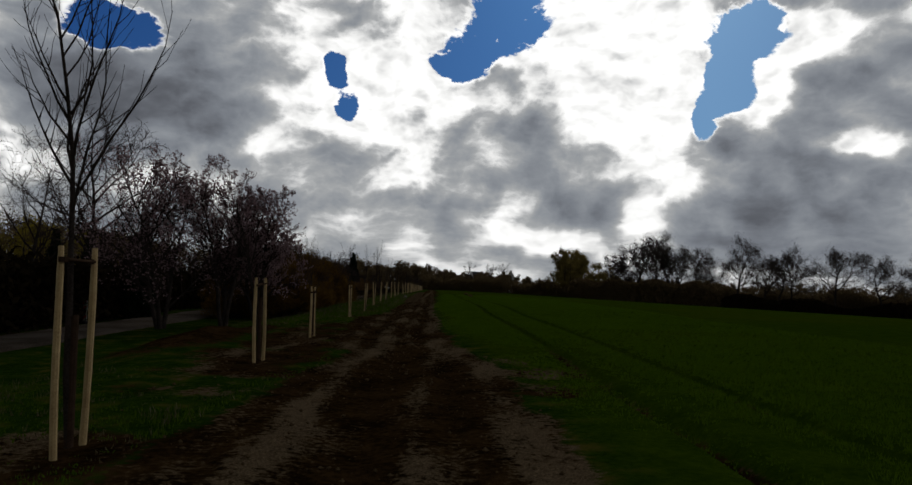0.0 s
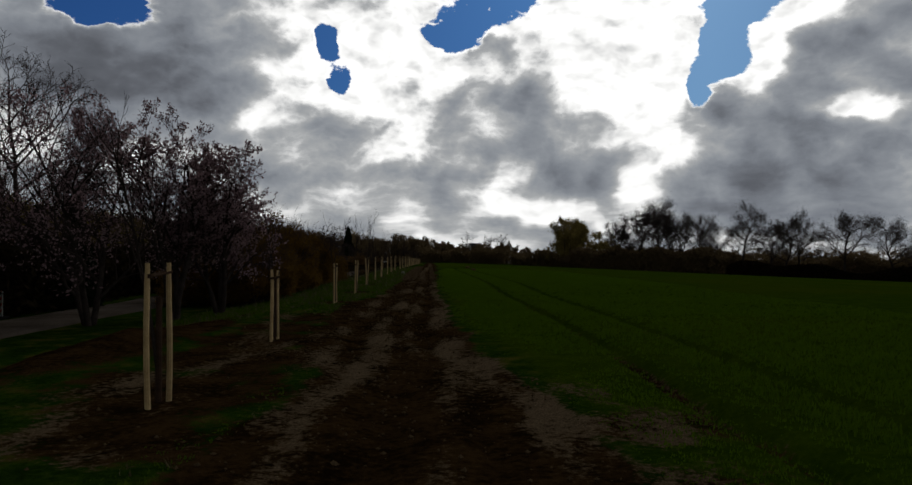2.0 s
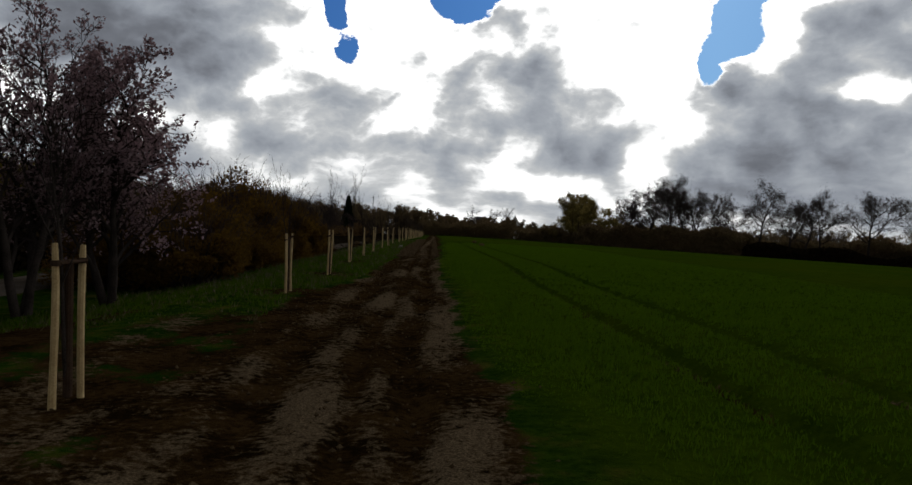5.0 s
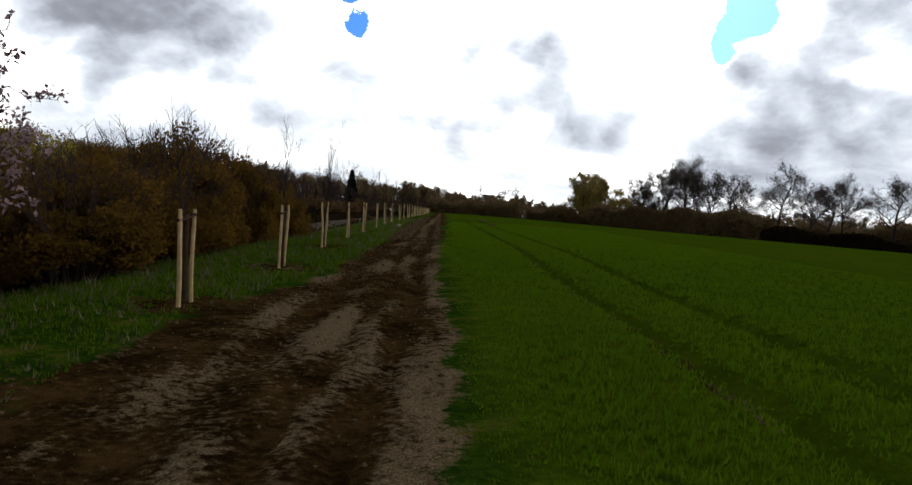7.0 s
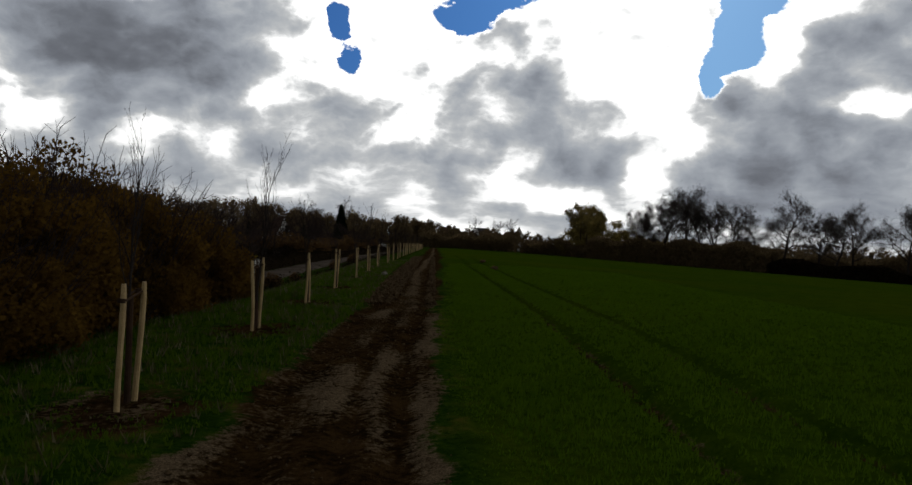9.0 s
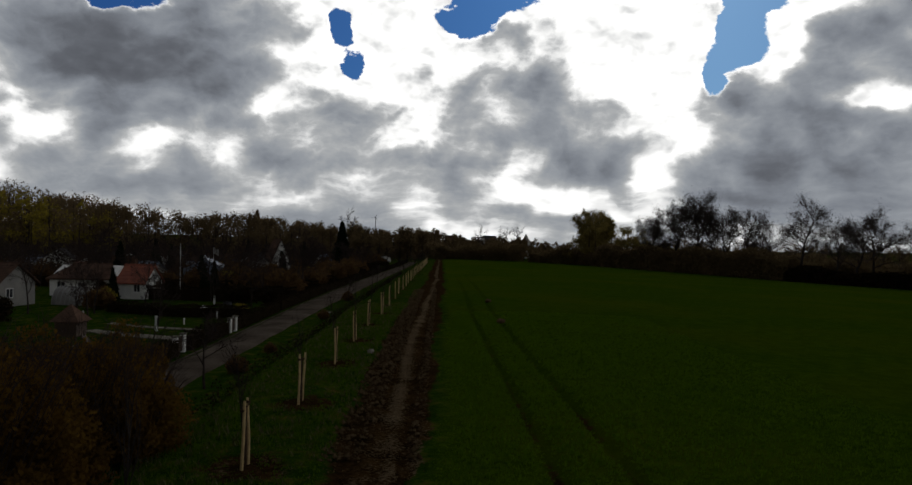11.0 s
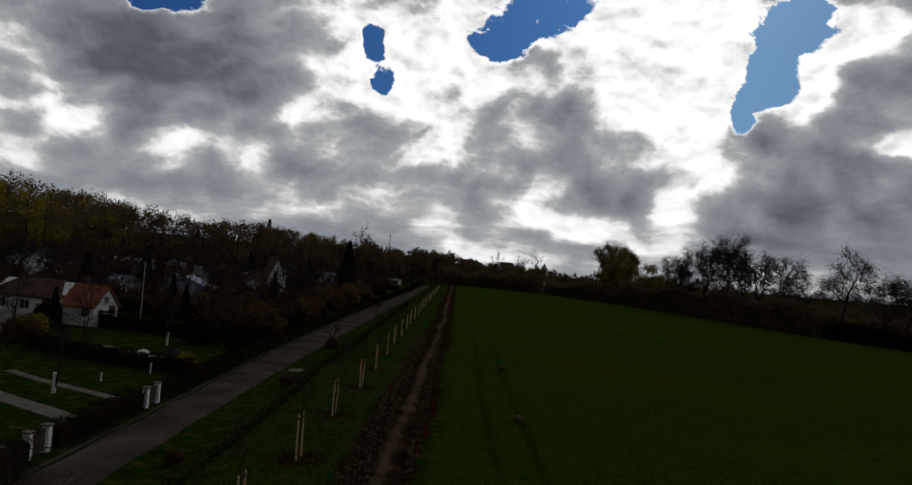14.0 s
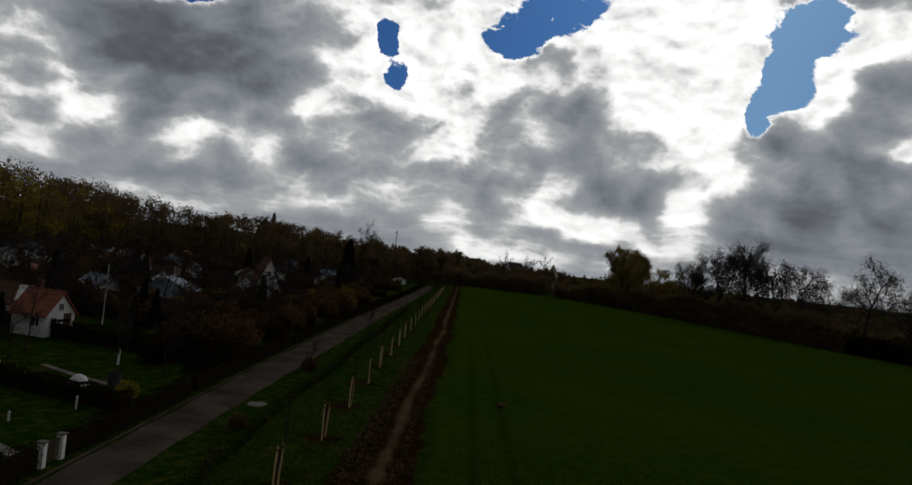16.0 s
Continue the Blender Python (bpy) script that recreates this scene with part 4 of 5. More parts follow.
# gate posts, gates
for i, (x, y0, y1) in enumerate([(-13.7, 78.0, 79.3), (-13.5, 88.0, 89.4)]):
    for y in (y0, y1):
        p = thing("gate_post", x, y, ground_z(x, y), "square white rendered gate post with a cap", "gate post", "gate posts along the lane")
        bm = bmesh.new()
        box(bm, -0.14, 0.14, -0.14, 0.14, -0.1, 1.02, 0.02)
        part("shaft", bm, M["plaster"], p)
        bm = bmesh.new()
        box(bm, -0.19, 0.19, -0.19, 0.19, 1.02, 1.1, 0.02)
        part("cap", bm, M["concrete"], p)
    g = thing("garden_gate", x, (y0 + y1) / 2, ground_z(x, y0), "low dark slatted garden gate between white posts", "gate", "garden gates")
    half = (y1 - y0) / 2 - 0.18
    for z in (0.25, 0.85):
        bm = bmesh.new()
        box(bm, -0.02, 0.02, -half, half, z, z + 0.07)
        part("rail", bm, M["wood"], g)
    slat = bmesh.new()
    box(slat, -0.012, 0.012, -0.035, 0.035, 0.08, 1.0, 0.005)
    slat_mesh = bpy.data.meshes.new("slat")
    slat.to_mesh(slat_mesh)
    slat.free()
    slat_mesh.materials.append(M["wood"])
    for j in range(8):
        part("slat", slat_mesh, None, g, at=pose(0.034, -half + 0.06 + j * (2 * half - 0.12) / 7, 0))


def garden_path(x0, y0, x1, y1, w, label):
    n = max(4, int(math.hypot(x1 - x0, y1 - y0) / 0.6))
    nx, ny = -(y1 - y0), x1 - x0
    k = w / 2 / math.hypot(nx, ny)
    path = thing("garden_path", 0, 0, 0, label, "path")
    for i in range(n):
        a, b = (i + 0.03) / n, (i + 0.97) / n
        bm = bmesh.new()
        pts = [(x0 + (x1 - x0) * t + s * nx * k, y0 + (y1 - y0) * t + s * ny * k) for t, s in ((a, -1), (b, -1), (b, 1), (a, 1))]
        top = [bm.verts.new((x, y, ground_z(x, y) + 0.06)) for x, y in pts]
        low = [bm.verts.new((x, y, ground_z(x, y) - 0.08)) for x, y in pts]
        bm.faces.new(top)
        for j in range(4):
            bm.faces.new((top[j], low[j], low[(j + 1) % 4], top[(j + 1) % 4]))
        bmesh.ops.recalc_face_normals(bm, faces=bm.faces)
        part("slab", bm, M["concrete"], path)


garden_path(-25.0, 91.5, -14.8, 84.0, 1.1, "pale concrete garden path across a lawn")
garden_path(-25.5, 96.2, -14.6, 88.7, 0.6, "narrow pale garden path leading to the gate")
garden_path(-22.0, 83.2, -14.8, 78.6, 0.7, "narrow pale garden path leading to the gate")
garden_path(-26.0, 109.5, -16.5, 103.2, 0.5, "narrow pale garden path between lawns")

# lime-washed fruit trees on the near lawns
fruit_kinds = [Tree(200 + s, h, 0.34, 0.8, (10, 8, 6), rise=0.35, wander=0.2, radius=0.085, lengths=(0.62, 0.5, 0.45), thinnest=0.009) for s, h in enumerate((3.6, 4.4, 5.2, 6.2))]
far_fruit = [Tree(210 + s, h, 0.3, 0.85, (8, 5, 3), rise=0.35, wander=0.22, radius=0.1, lengths=(0.62, 0.5, 0.45), thinnest=0.022) for s, h in enumerate((4.4, 5.2, 6.2))]
fruit_kinds += far_fruit
fruit_meshes = [(t.thick.mesh("trunk", M["bark"]), t.thin.mesh("crown", M["twig"])) for t in fruit_kinds]


def fruit_tree(x, y, kind, k, rz, limed=False, label="bare gnarled fruit tree on a garden plot"):
    t = thing("fruit_tree", x, y, ground_z(x, y) - 0.03, label, "tree", "garden trees", rz)
    part("trunk", fruit_meshes[kind][0], None, t, at=Matrix.Scale(k, 4))
    part("crown", fruit_meshes[kind][1], None, t, at=Matrix.Scale(k, 4))
    if limed:
        bm = bmesh.new()
        rod(bm, (0, 0, 0), (0, 0, 1.15), 0.115 * k, 0.1 * k, 10)
        part("limewash", bm, M["white"], t, "white lime-washed lower trunk")
    return t


for x, y, kind, k, limed in [(-19.6, 90.5, 0, 1.0, True), (-22.1, 112.4, 1, 0.9, True), (-28.0, 97.5, 2, 0.95, False), (-25.0, 103.5, 1, 0.9, False), (-24.0, 88.0, 1, 1.0, False),
                             (-18.5, 118.0, 2, 1.0, False), (-20.5, 122.0, 3, 0.9, False), (-24.5, 119.0, 2, 1.0, False), (-29.5, 113.0, 3, 0.9, False), (-17.5, 109.5, 1, 0.9, False),
                             (-30.5, 104.0, 1, 1.1, False), (-36.0, 103.0, 2, 1.0, False), (-28.8, 122.0, 2, 1.0, False), (-21.0, 131.0, 3, 1.0, False), (-26.0, 135.5, 2, 1.2, False),
                             (-18.0, 139.0, 2, 1.2, False), (-33.0, 88.0, 2, 1.0, False), (-39.0, 95.0, 3, 1.0, False)]:
    fruit_tree(x, y, kind, k, rnd.uniform(0, 360), limed, "bare fruit tree with a lime-washed white trunk" if limed else "bare gnarled fruit tree on a garden plot")
# fuller bushes and evergreens among the plots
bush_kinds = [shrub_meshes(61, 1.6, 1.6, 2.4, 2100, 0.23, "hedge_leaf", 50), shrub_meshes(62, 1.8, 1.7, 2.8, 2100, 0.23, "bush_leaf", 60), shrub_meshes(63, 1.3, 1.3, 1.9, 1700, 0.2, "young_leaf", 40)]


def conifer_meshes(seed, h, rad, count, size):
    r = np.random.RandomState(seed)
    v = r.uniform(0, 1, count) ** 0.7
    a = r.uniform(0, 6.28, count)
    tier = 0.75 + 0.25 * np.abs(np.sin((1 - v) * h * 2.2))
    q = rad * v * tier * r.uniform(0.55, 1.05, count)
    p = np.stack([q * np.cos(a), q * np.sin(a), h * (1 - v) * 0.97 + 0.1 - 0.1 * q], 1)
    t = Tubes()
    t.add([Vector((0, 0, -0.1)), Vector((0, 0, h * 0.5)), Vector((0, 0, h))], [h * 0.02, h * 0.012, 0.01], 6)
    return t.mesh("trunk", M["bark"]), flakes("foliage", p, size, M["conifer"], seed, per=1, jitter=0.05, aspect=2.2)


fir_kinds = [conifer_meshes(71, 9.0, 2.3, 4200, 0.4), conifer_meshes(72, 5.0, 1.1, 2600, 0.22)]


def fir(x, y, kind, k, label):
    t = thing("conifer", x, y, ground_z(x, y) - 0.03, label, "tree", "garden conifers", rnd.uniform(0, 360))
    for name, me in zip(("trunk", "foliage"), fir_kinds[kind]):
        part(name, me, None, t, at=Matrix.Scale(k, 4))


for x, y, kind, k in [(-25.2, 232, 0, 1.45), (-31.5, 137, 1, 1.0), (-28.8, 134, 1, 0.85), (-46.5, 146, 0, 0.75), (-26.5, 165, 1, 1.1), (-22.5, 205, 1, 1.2), (-66, 210, 0, 0.85), (-38, 247, 1, 1.5), (-55, 190, 1, 1.3), (-58, 262, 0, 0.9), (-27.5, 126, 1, 0.8), (-35.5, 119, 1, 0.75)]:
    fir(x, y, kind, k, "dark green conifer standing among the garden plots")
count = 0
while count < 480:
    y = 134 + 250 * rnd.random() ** 1.2
    x = -17 - rnd.random() * (26 + 0.5 * (y - 90))
    if min(math.hypot(x - a, y - b) for a, b in SPOTS) < 3.2:
        continue
    kind = count % 5
    if kind < 3:
        fruit_tree(x, y, (4, 5, 6, 5)[count % 4], rnd.uniform(0.8, 1.35), rnd.uniform(0, 360))
    else:
        t = thing("garden_bush", x, y, ground_z(x, y) - 0.03, "dense dark brown bush on a garden plot", "shrub", "garden bushes", rnd.uniform(0, 360))
        stems, leaves = bush_kinds[(0, 1, 0, 1, 1)[count % 5] if count % 9 else 2]
        k = rnd.uniform(0.7, 1.3)
        part("branchwork", stems, None, t, at=Matrix.Scale(k, 4))
        part("foliage", leaves, None, t, at=Matrix.Scale(k, 4))
    count += 1
for x, y, kind, k in [(-16.4, 101.5, 2, 0.5), (-15.8, 112, 0, 0.8), (-20, 114.5, 0, 0.9), (-17, 126, 1, 0.9), (-24, 127.5, 0, 0.9), (-32, 108, 1, 0.8), (-37.5, 121.5, 0, 0.8), (-8.9, 117.5, 1, 0.4), (-8.6, 72.4, 1, 0.32), (-8.5, 79, 1, 0.22), (-33.5, 112, 2, 0.9), (-24, 150, 0, 1.2), (-27, 158, 1, 1.2), (-22, 143, 0, 1.1), (-26.5, 169, 0, 1.3), (-30, 173, 1, 1.2), (-23, 161, 1, 1.2), (-34, 94, 0, 1.0), (-8.3, 97, 1, 0.3)]:
    t = thing("garden_bush", x, y, ground_z(x, y) - 0.03, "rounded brownish bush beside lane and lawns", "shrub", "garden bushes", rnd.uniform(0, 360))
    stems, leaves = bush_kinds[kind]
    part("branchwork", stems, None, t, at=Matrix.Scale(k, 4))
    part("foliage", leaves, None, t, at=Matrix.Scale(k, 4))
for i in range(44):
    y = 119 + 110 * rnd.random()
    x = -15.8 - rnd.random() * (4.5 + 0.08 * (y - 119))
    t = thing("garden_bush", x, y, ground_z(x, y) - 0.03, "rounded brownish bush beside lane and lawns", "shrub", "garden bushes", rnd.uniform(0, 360))
    stems, leaves = bush_kinds[2 if i % 5 == 0 else 1]
    k = rnd.uniform(0.75, 1.35)
    part("branchwork", stems, None, t, at=Matrix.Scale(k, 4))
    part("foliage", leaves, None, t, at=Matrix.Scale(k, 4))
# the small pollarded trees at the lane's edge
for x, y, k in [(-9.0, 68.6, 0.85), (-8.3, 148.2, 0.8), (-8.7, 116.5, 0.6)]:
    fruit_tree(x, y, 0, k, rnd.uniform(0, 360), label="small bare roadside tree with a pollarded crown")

# small things on the plots
t = thing("garden_dome", -20.4, 103.7, ground_z(-20.4, 103.7), "white rounded plastic rain cover on the lawn", "garden cover")
bm = bmesh.new()
bmesh.ops.create_uvsphere(bm, u_segments=16, v_segments=10, radius=0.62)
for v in bm.verts:
    v.co.z = max(v.co.z * 1.3, -0.1) * (1.0 if v.co.z > 0 else 0.4)
part("cover", bm, M["white"], t)
bm = bmesh.new()
rod(bm, (0, 0, -0.05), (0, 0, 0.08), 0.72, 0.7, 16)
part("rim", bm, M["concrete"], t)
t = thing("rain_barrel", -18.3, 104.0, ground_z(-18.3, 104), "dark plastic rain barrel with a lid", "barrel")
bm = bmesh.new()
for z0, z1, r0, r1 in ((0, 0.3, 0.36, 0.42), (0.3, 0.65, 0.42, 0.42), (0.65, 0.95, 0.42, 0.36)):
    rod(bm, (0, 0, z0), (0, 0, z1), r0, r1, 14)
part("drum", bm, M["felt"], t)
bm = bmesh.new()
rod(bm, (0, 0, 0.95), (0, 0, 1.0), 0.4, 0.38, 14)
part("lid", bm, M["tyre"], t)
for x, y, h in [(-17.4, 97.9, 0.6), (-26.8, 105.8, 0.7), (-28.3, 97.4, 0.8), (-19.0, 94.6, 0.4)]:
    t = thing("garden_post", x, y, ground_z(x, y), "short white-painted garden post on the lawn", "post", "posts on the lawns")
    bm = bmesh.new()
    rod(bm, (0, 0, -0.1), (0, 0, h), 0.06, 0.055, 8)
    part("post", bm, M["white"], t)
    bm = bmesh.new()
    bmesh.ops.create_uvsphere(bm, u_segments=8, v_segments=5, radius=0.075, matrix=Matrix.Translation((0, 0, h + 0.03)))
    part("finial", bm, M["white"], t)
t = thing("flagpole", -31.0, 127.5, ground_z(-31, 127.5), "tall slim white flagpole beside a garden house", "flagpole")
bm = bmesh.new()
rod(bm, (0, 0, -0.1), (0, 0, 6.4), 0.05, 0.03, 8)
part("pole", bm, M["white"], t)
bm = bmesh.new()
bmesh.ops.create_uvsphere(bm, u_segments=8, v_segments=6, radius=0.07, matrix=Matrix.Translation((0, 0, 6.45)))
part("ball", bm, M["metal"], t)
t = thing("flagpole", -34.5, 152.0, ground_z(-34.5, 152), "white flagpole with a small hanging flag", "flagpole")
bm = bmesh.new()
rod(bm, (0, 0, -0.1), (0, 0, 6.0), 0.05, 0.03, 8)
part("pole", bm, M["white"], t)
bm = bmesh.new()
for i in range(6):
    bm.verts.new((0.03 + 0.16 * i, 0.06 * math.sin(i * 1.3), 5.9 - 0.05 * i))
    bm.verts.new((0.03 + 0.15 * i, 0.06 * math.sin(i * 1.3 + 0.4), 5.1 - 0.08 * i))
bm.verts.ensure_lookup_table()
for i in range(5):
    bm.faces.new((bm.verts[2 * i], bm.verts[2 * i + 1], bm.verts[2 * i + 3], bm.verts[2 * i + 2]))
part("flag", bm, M["plaster_grey"], t)
t = thing("playhouse", -20.8, 80.4, ground_z(-20.8, 80.4), "small wooden playhouse on legs with a pointed brown roof", "playhouse")
for dx in (-0.55, 0.55):
    for dy in (-0.55, 0.55):
        bm = bmesh.new()
        box(bm, dx - 0.05, dx + 0.05, dy - 0.05, dy + 0.05, -0.1, 1.2)
        part("leg", bm, M["wood"], t)
bm = bmesh.new()
box(bm, -0.65, 0.65, -0.65, 0.65, 1.0, 1.9, 0.02)
part("cabin", bm, M["wood"], t)
bm = bmesh.new()
bmesh.ops.create_cone(bm, cap_ends=True, segments=4, radius1=1.25, radius2=0.03, depth=1.0, matrix=Matrix.Translation((0, 0, 2.4)) @ Matrix.Rotation(0.785, 4, "Z"))
part("roof", bm, M["tile_brown"], t)
bm = bmesh.new()
bmesh.ops.create_cube(bm, size=1.0, matrix=pose(1.2, 0, 0.52, 0, 45, 0) @ Matrix.Diagonal((1.55, 0.5, 0.05, 1)))
part("slide", bm, M["wood"], t)
t = thing("poly_tunnel", -37.0, 113.5, ground_z(-37, 113.5), "rounded greenhouse tunnel of whitish plastic film", "greenhouse", rz=70)
bm = bmesh.new()
rings = []
for j in range(7):
    y = -1.8 + 0.6 * j
    rings.append([bm.verts.new((1.3 * math.cos(a * math.pi / 12), y, 1.9 * math.sin(a * math.pi / 12))) for a in range(13)])
for a, b in zip(rings, rings[1:]):
    for i in range(12):
        bm.faces.new((a[i], a[i + 1], b[i + 1], b[i]))
bm.faces.new(rings[0])
bm.faces.new(rings[-1][::-1])
part("film", bm, M["plaster_grey"], t)
for j in range(7):
    tb = Tubes()
    tb.add([Vector((1.32 * math.cos(a * math.pi / 8), -1.8 + 0.6 * j, 1.93 * math.sin(a * math.pi / 8))) for a in range(9)], [0.02] * 9, 5)
    part("hoop", tb.mesh("hoop", M["metal"]), None, t)

# guide beacon at the bend of the lane
t = thing("guide_beacon", -16.2, 30.0, ground_z(-16.2, 30), "narrow red and white striped guide beacon on a foot", "road sign", rz=-28)
bm = bmesh.new()
box(bm, -0.13, 0.13, -0.02, 0.02, 0.12, 1.1, 0.008)
board = part("board", bm, M["white"], t)
for i in range(4):
    bm = bmesh.new()
    z = 0.2 + 0.24 * i
    f = [bm.verts.new((x, -0.024, zz)) for x, zz in ((-0.125, z), (0.125, z + 0.1), (0.125, z + 0.22), (-0.125, z + 0.12))]
    bm.faces.new(f)
    part("stripe", bm, M["red"], board)
bm = bmesh.new()
box(bm, -0.28, 0.28, -0.2, 0.2, 0, 0.12, 0.03)
part("foot", bm, M["tyre"], t)

# pale stone on the edge of the track, molehills in the crop, a slab by the lane


def lump(name, x, y, size, squash, mat, label, category, seed):
    bm = bmesh.new()
    bmesh.ops.create_icosphere(bm, subdivisions=3, radius=size)
    for v in bm.verts:
        n = noise.fractal(v.co * (1.6 / size) + Vector((seed, 0, 0)), 1.0, 2.0, 3)
        v.co *= 1 + 0.28 * n
        v.co.z *= squash
    me = bpy.data.meshes.new(name)
    bm.to_mesh(me)
    bm.free()
    me.materials.append(M[mat])
    me.shade_smooth()
    ob = new(name, me)
    ob.matrix_world = pose(x, y, ground_z(x, y) + size * squash * 0.45)
    return tagged(ob, label, category)


lump("stone", -2.1, 73.2, 0.2, 0.75, "concrete", "pale rounded stone on the edge of the track", "stone", 3)
lump("molehill", 6.0, 106.3, 0.3, 0.6, "clod", "dark earth molehill in the young wheat", "molehill", 5)
lump("molehill", 5.75, 88.1, 0.32, 0.6, "clod", "dark earth molehill in the young wheat", "molehill", 9)
lump("slab", -9.0, 103.2, 0.7, 0.1, "concrete", "pale flat slab lying on the lane's verge", "slab", 12)

# ---- woods and trees round the field ----


def wood_mesh(name, rows, mat, seed, flakes_each, size, slim=0.42):
    """Many far trees of uneven outline in one mesh: rows of x, y, height."""
    r = np.random.RandomState(seed)
    spots, tubes = [], Tubes()
    for x, y, h in rows:
        g = ground_z(x, y)
        tubes.add([Vector((x, y, g - 0.3)), Vector((x + r.normal(0, 0.2), y, g + h * 0.45)), Vector((x, y, g + h * 0.9))], [h * 0.014, h * 0.009, 0.02], 4)
        for _ in range(9):
            a, q, v = r.uniform(0, 6.28), math.sqrt(r.uniform(0, 1)), r.uniform(0.06, 0.88)
            wide = h * slim * 0.6 * math.sin(math.pi * min(0.98, v * 0.85 + 0.1))
            c = np.array((x + math.cos(a) * q * wide, y + math.sin(a) * q * wide, g + h * v))
            d = r.normal(size=(flakes_each // 9, 3))
            d /= np.linalg.norm(d, axis=1)[:, None]
            spots.append(c + d * r.uniform(0.2, 1.0, (len(d), 1)) * h * 0.12)
    leaves = flakes(name, np.concatenate(spots), size, M[mat], seed, per=1, jitter=0.1, aspect=2.4)
    ob = tagged(new(name, leaves), kind="stuff")
    trunks = tubes.mesh("trunk", M["bark"])
    tagged(part("trunk", trunks, None, ob), kind="stuff")
    return ob


r = random.Random(9)
brown, yellow, right_wood = [], [], []
for i in range(520):
    x = -285 + 285 * r.random()
    depth = r.random()
    y = (255 if x < -120 else 345) + 150 * depth + (0 if x < -120 else 0.25 * (x + 120) * 0)
    tall = 15.5 + 6.5 * float(step(-x, 25, 95)) + 10 * float(step(-x, 110, 190))
    (yellow if (x < -105 and y < 320 and r.random() < 0.55) else brown).append((x, y, tall * r.uniform(0.88, 1.06)))
for i in range(260):
    x = 15 + 420 * r.random()
    y = 500 + 90 * r.random() - 0.5 * max(0, x - 130)
    right_wood.append((x, y, r.uniform(9, 13) + 3 * float(step(x, 60, 140)) + 0.032 * max(0.0, x - 90)))
for i in range(220):
    u = r.random()
    x = 108 + 240 * u
    right_wood.append((x, 385 - 300 * u + 60 * r.random(), r.uniform(8.5, 12.5) + 0.022 * max(0.0, x - 110)))
for i in range(90):
    x = -12 + 60 * r.random()
    right_wood.append((x + 8, 400 + 70 * r.random(), r.uniform(9, 13)))
tagged(wood_mesh("far_woods", brown, "far_wood", 1, 520, 0.5), "brown bare woods behind the garden colony", "woods")
tagged(wood_mesh("spring_woods", yellow, "young_leaf", 2, 620, 0.5), "yellow-green budding woods on the low rise", "woods")
tagged(wood_mesh("distant_woods", right_wood, "far_wood", 3, 320, 0.5), "dark brown woods beyond the field", "woods")


def brush_along(name, points, depth, h0, h1, per_m, seed, label, mat="hedge_leaf", size=0.5):
    """A ragged hedgerow along a line over the land."""
    r = np.random.RandomState(seed)
    spots = []
    for (x0, y0), (x1, y1) in zip(points, points[1:]):
        n = int(math.hypot(x1 - x0, y1 - y0) * per_m)
        t, off, up = r.uniform(0, 1, n), r.uniform(0, depth, n), r.uniform(0, 1, n) ** 0.8
        nx, ny = (y0 - y1), (x1 - x0)
        k = 1 / math.hypot(nx, ny)
        X, Y = x0 + (x1 - x0) * t + nx * k * off, y0 + (y1 - y0) * t + ny * k * off
        top = h0 + (h1 - h0) * (0.5 + 0.5 * np.sin(X * 0.31 + seed) * np.sin(Y * 0.17 + X * 0.11))
        spots.append(np.stack([X, Y, land(X, Y) + up * top], 1))
    me = flakes(name, np.concatenate(spots), size, M[mat], seed, per=1, jitter=0.25, aspect=2.0)
    return tagged(new(name, me), label, "hedgerow", kind="stuff")


EDGE = [(-2.0, 347), (40, 371), (68, 353), (89, 306), (105, 255), (120, 233), (150, 188), (190, 113), (240, -30)]
brush_along("hedgerow", EDGE[:4], 9, 4.0, 8.5, 330, 31, "dark brown hedgerow along the far end of the field", "far_wood", 0.45)
brush_along("thicket", EDGE[2:5], 6, 6.0, 10.0, 330, 32, "brown thicket under the trees at the field's edge", "far_wood", 0.55)
brush_along("back_scrub", [(100, 345), (116, 300), (138, 268), (160, 240), (190, 200), (230, 130), (270, 0)], -10, 4.5, 9.0, 330, 38, "brown scrub and small trees beyond the field's hedgerow", "far_wood", 0.5)
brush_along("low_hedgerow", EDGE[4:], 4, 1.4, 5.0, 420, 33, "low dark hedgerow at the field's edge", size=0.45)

# near-black flakes laid along the ditch to imitate the shade inside it
brush_along("ditch_growth", [(-7.0 - 0.2 * math.sin(0.2 * y), y) for y in range(62, 200, 3)], 0.2, 0.0, 0.13, 60, 39, "dark flakes standing for the shade in the ditch", size=0.07)
big_kinds = [Tree(300 + s, 18.5, 0.3, 0.85, (13, 8, 6), rise=0.45, wander=0.22, radius=0.42, lengths=(0.56, 0.48, 0.42), thinnest=0.038) for s in range(3)]
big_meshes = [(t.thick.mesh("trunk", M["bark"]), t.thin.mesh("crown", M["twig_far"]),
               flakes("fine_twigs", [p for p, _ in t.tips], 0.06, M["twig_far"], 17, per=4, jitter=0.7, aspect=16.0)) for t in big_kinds]
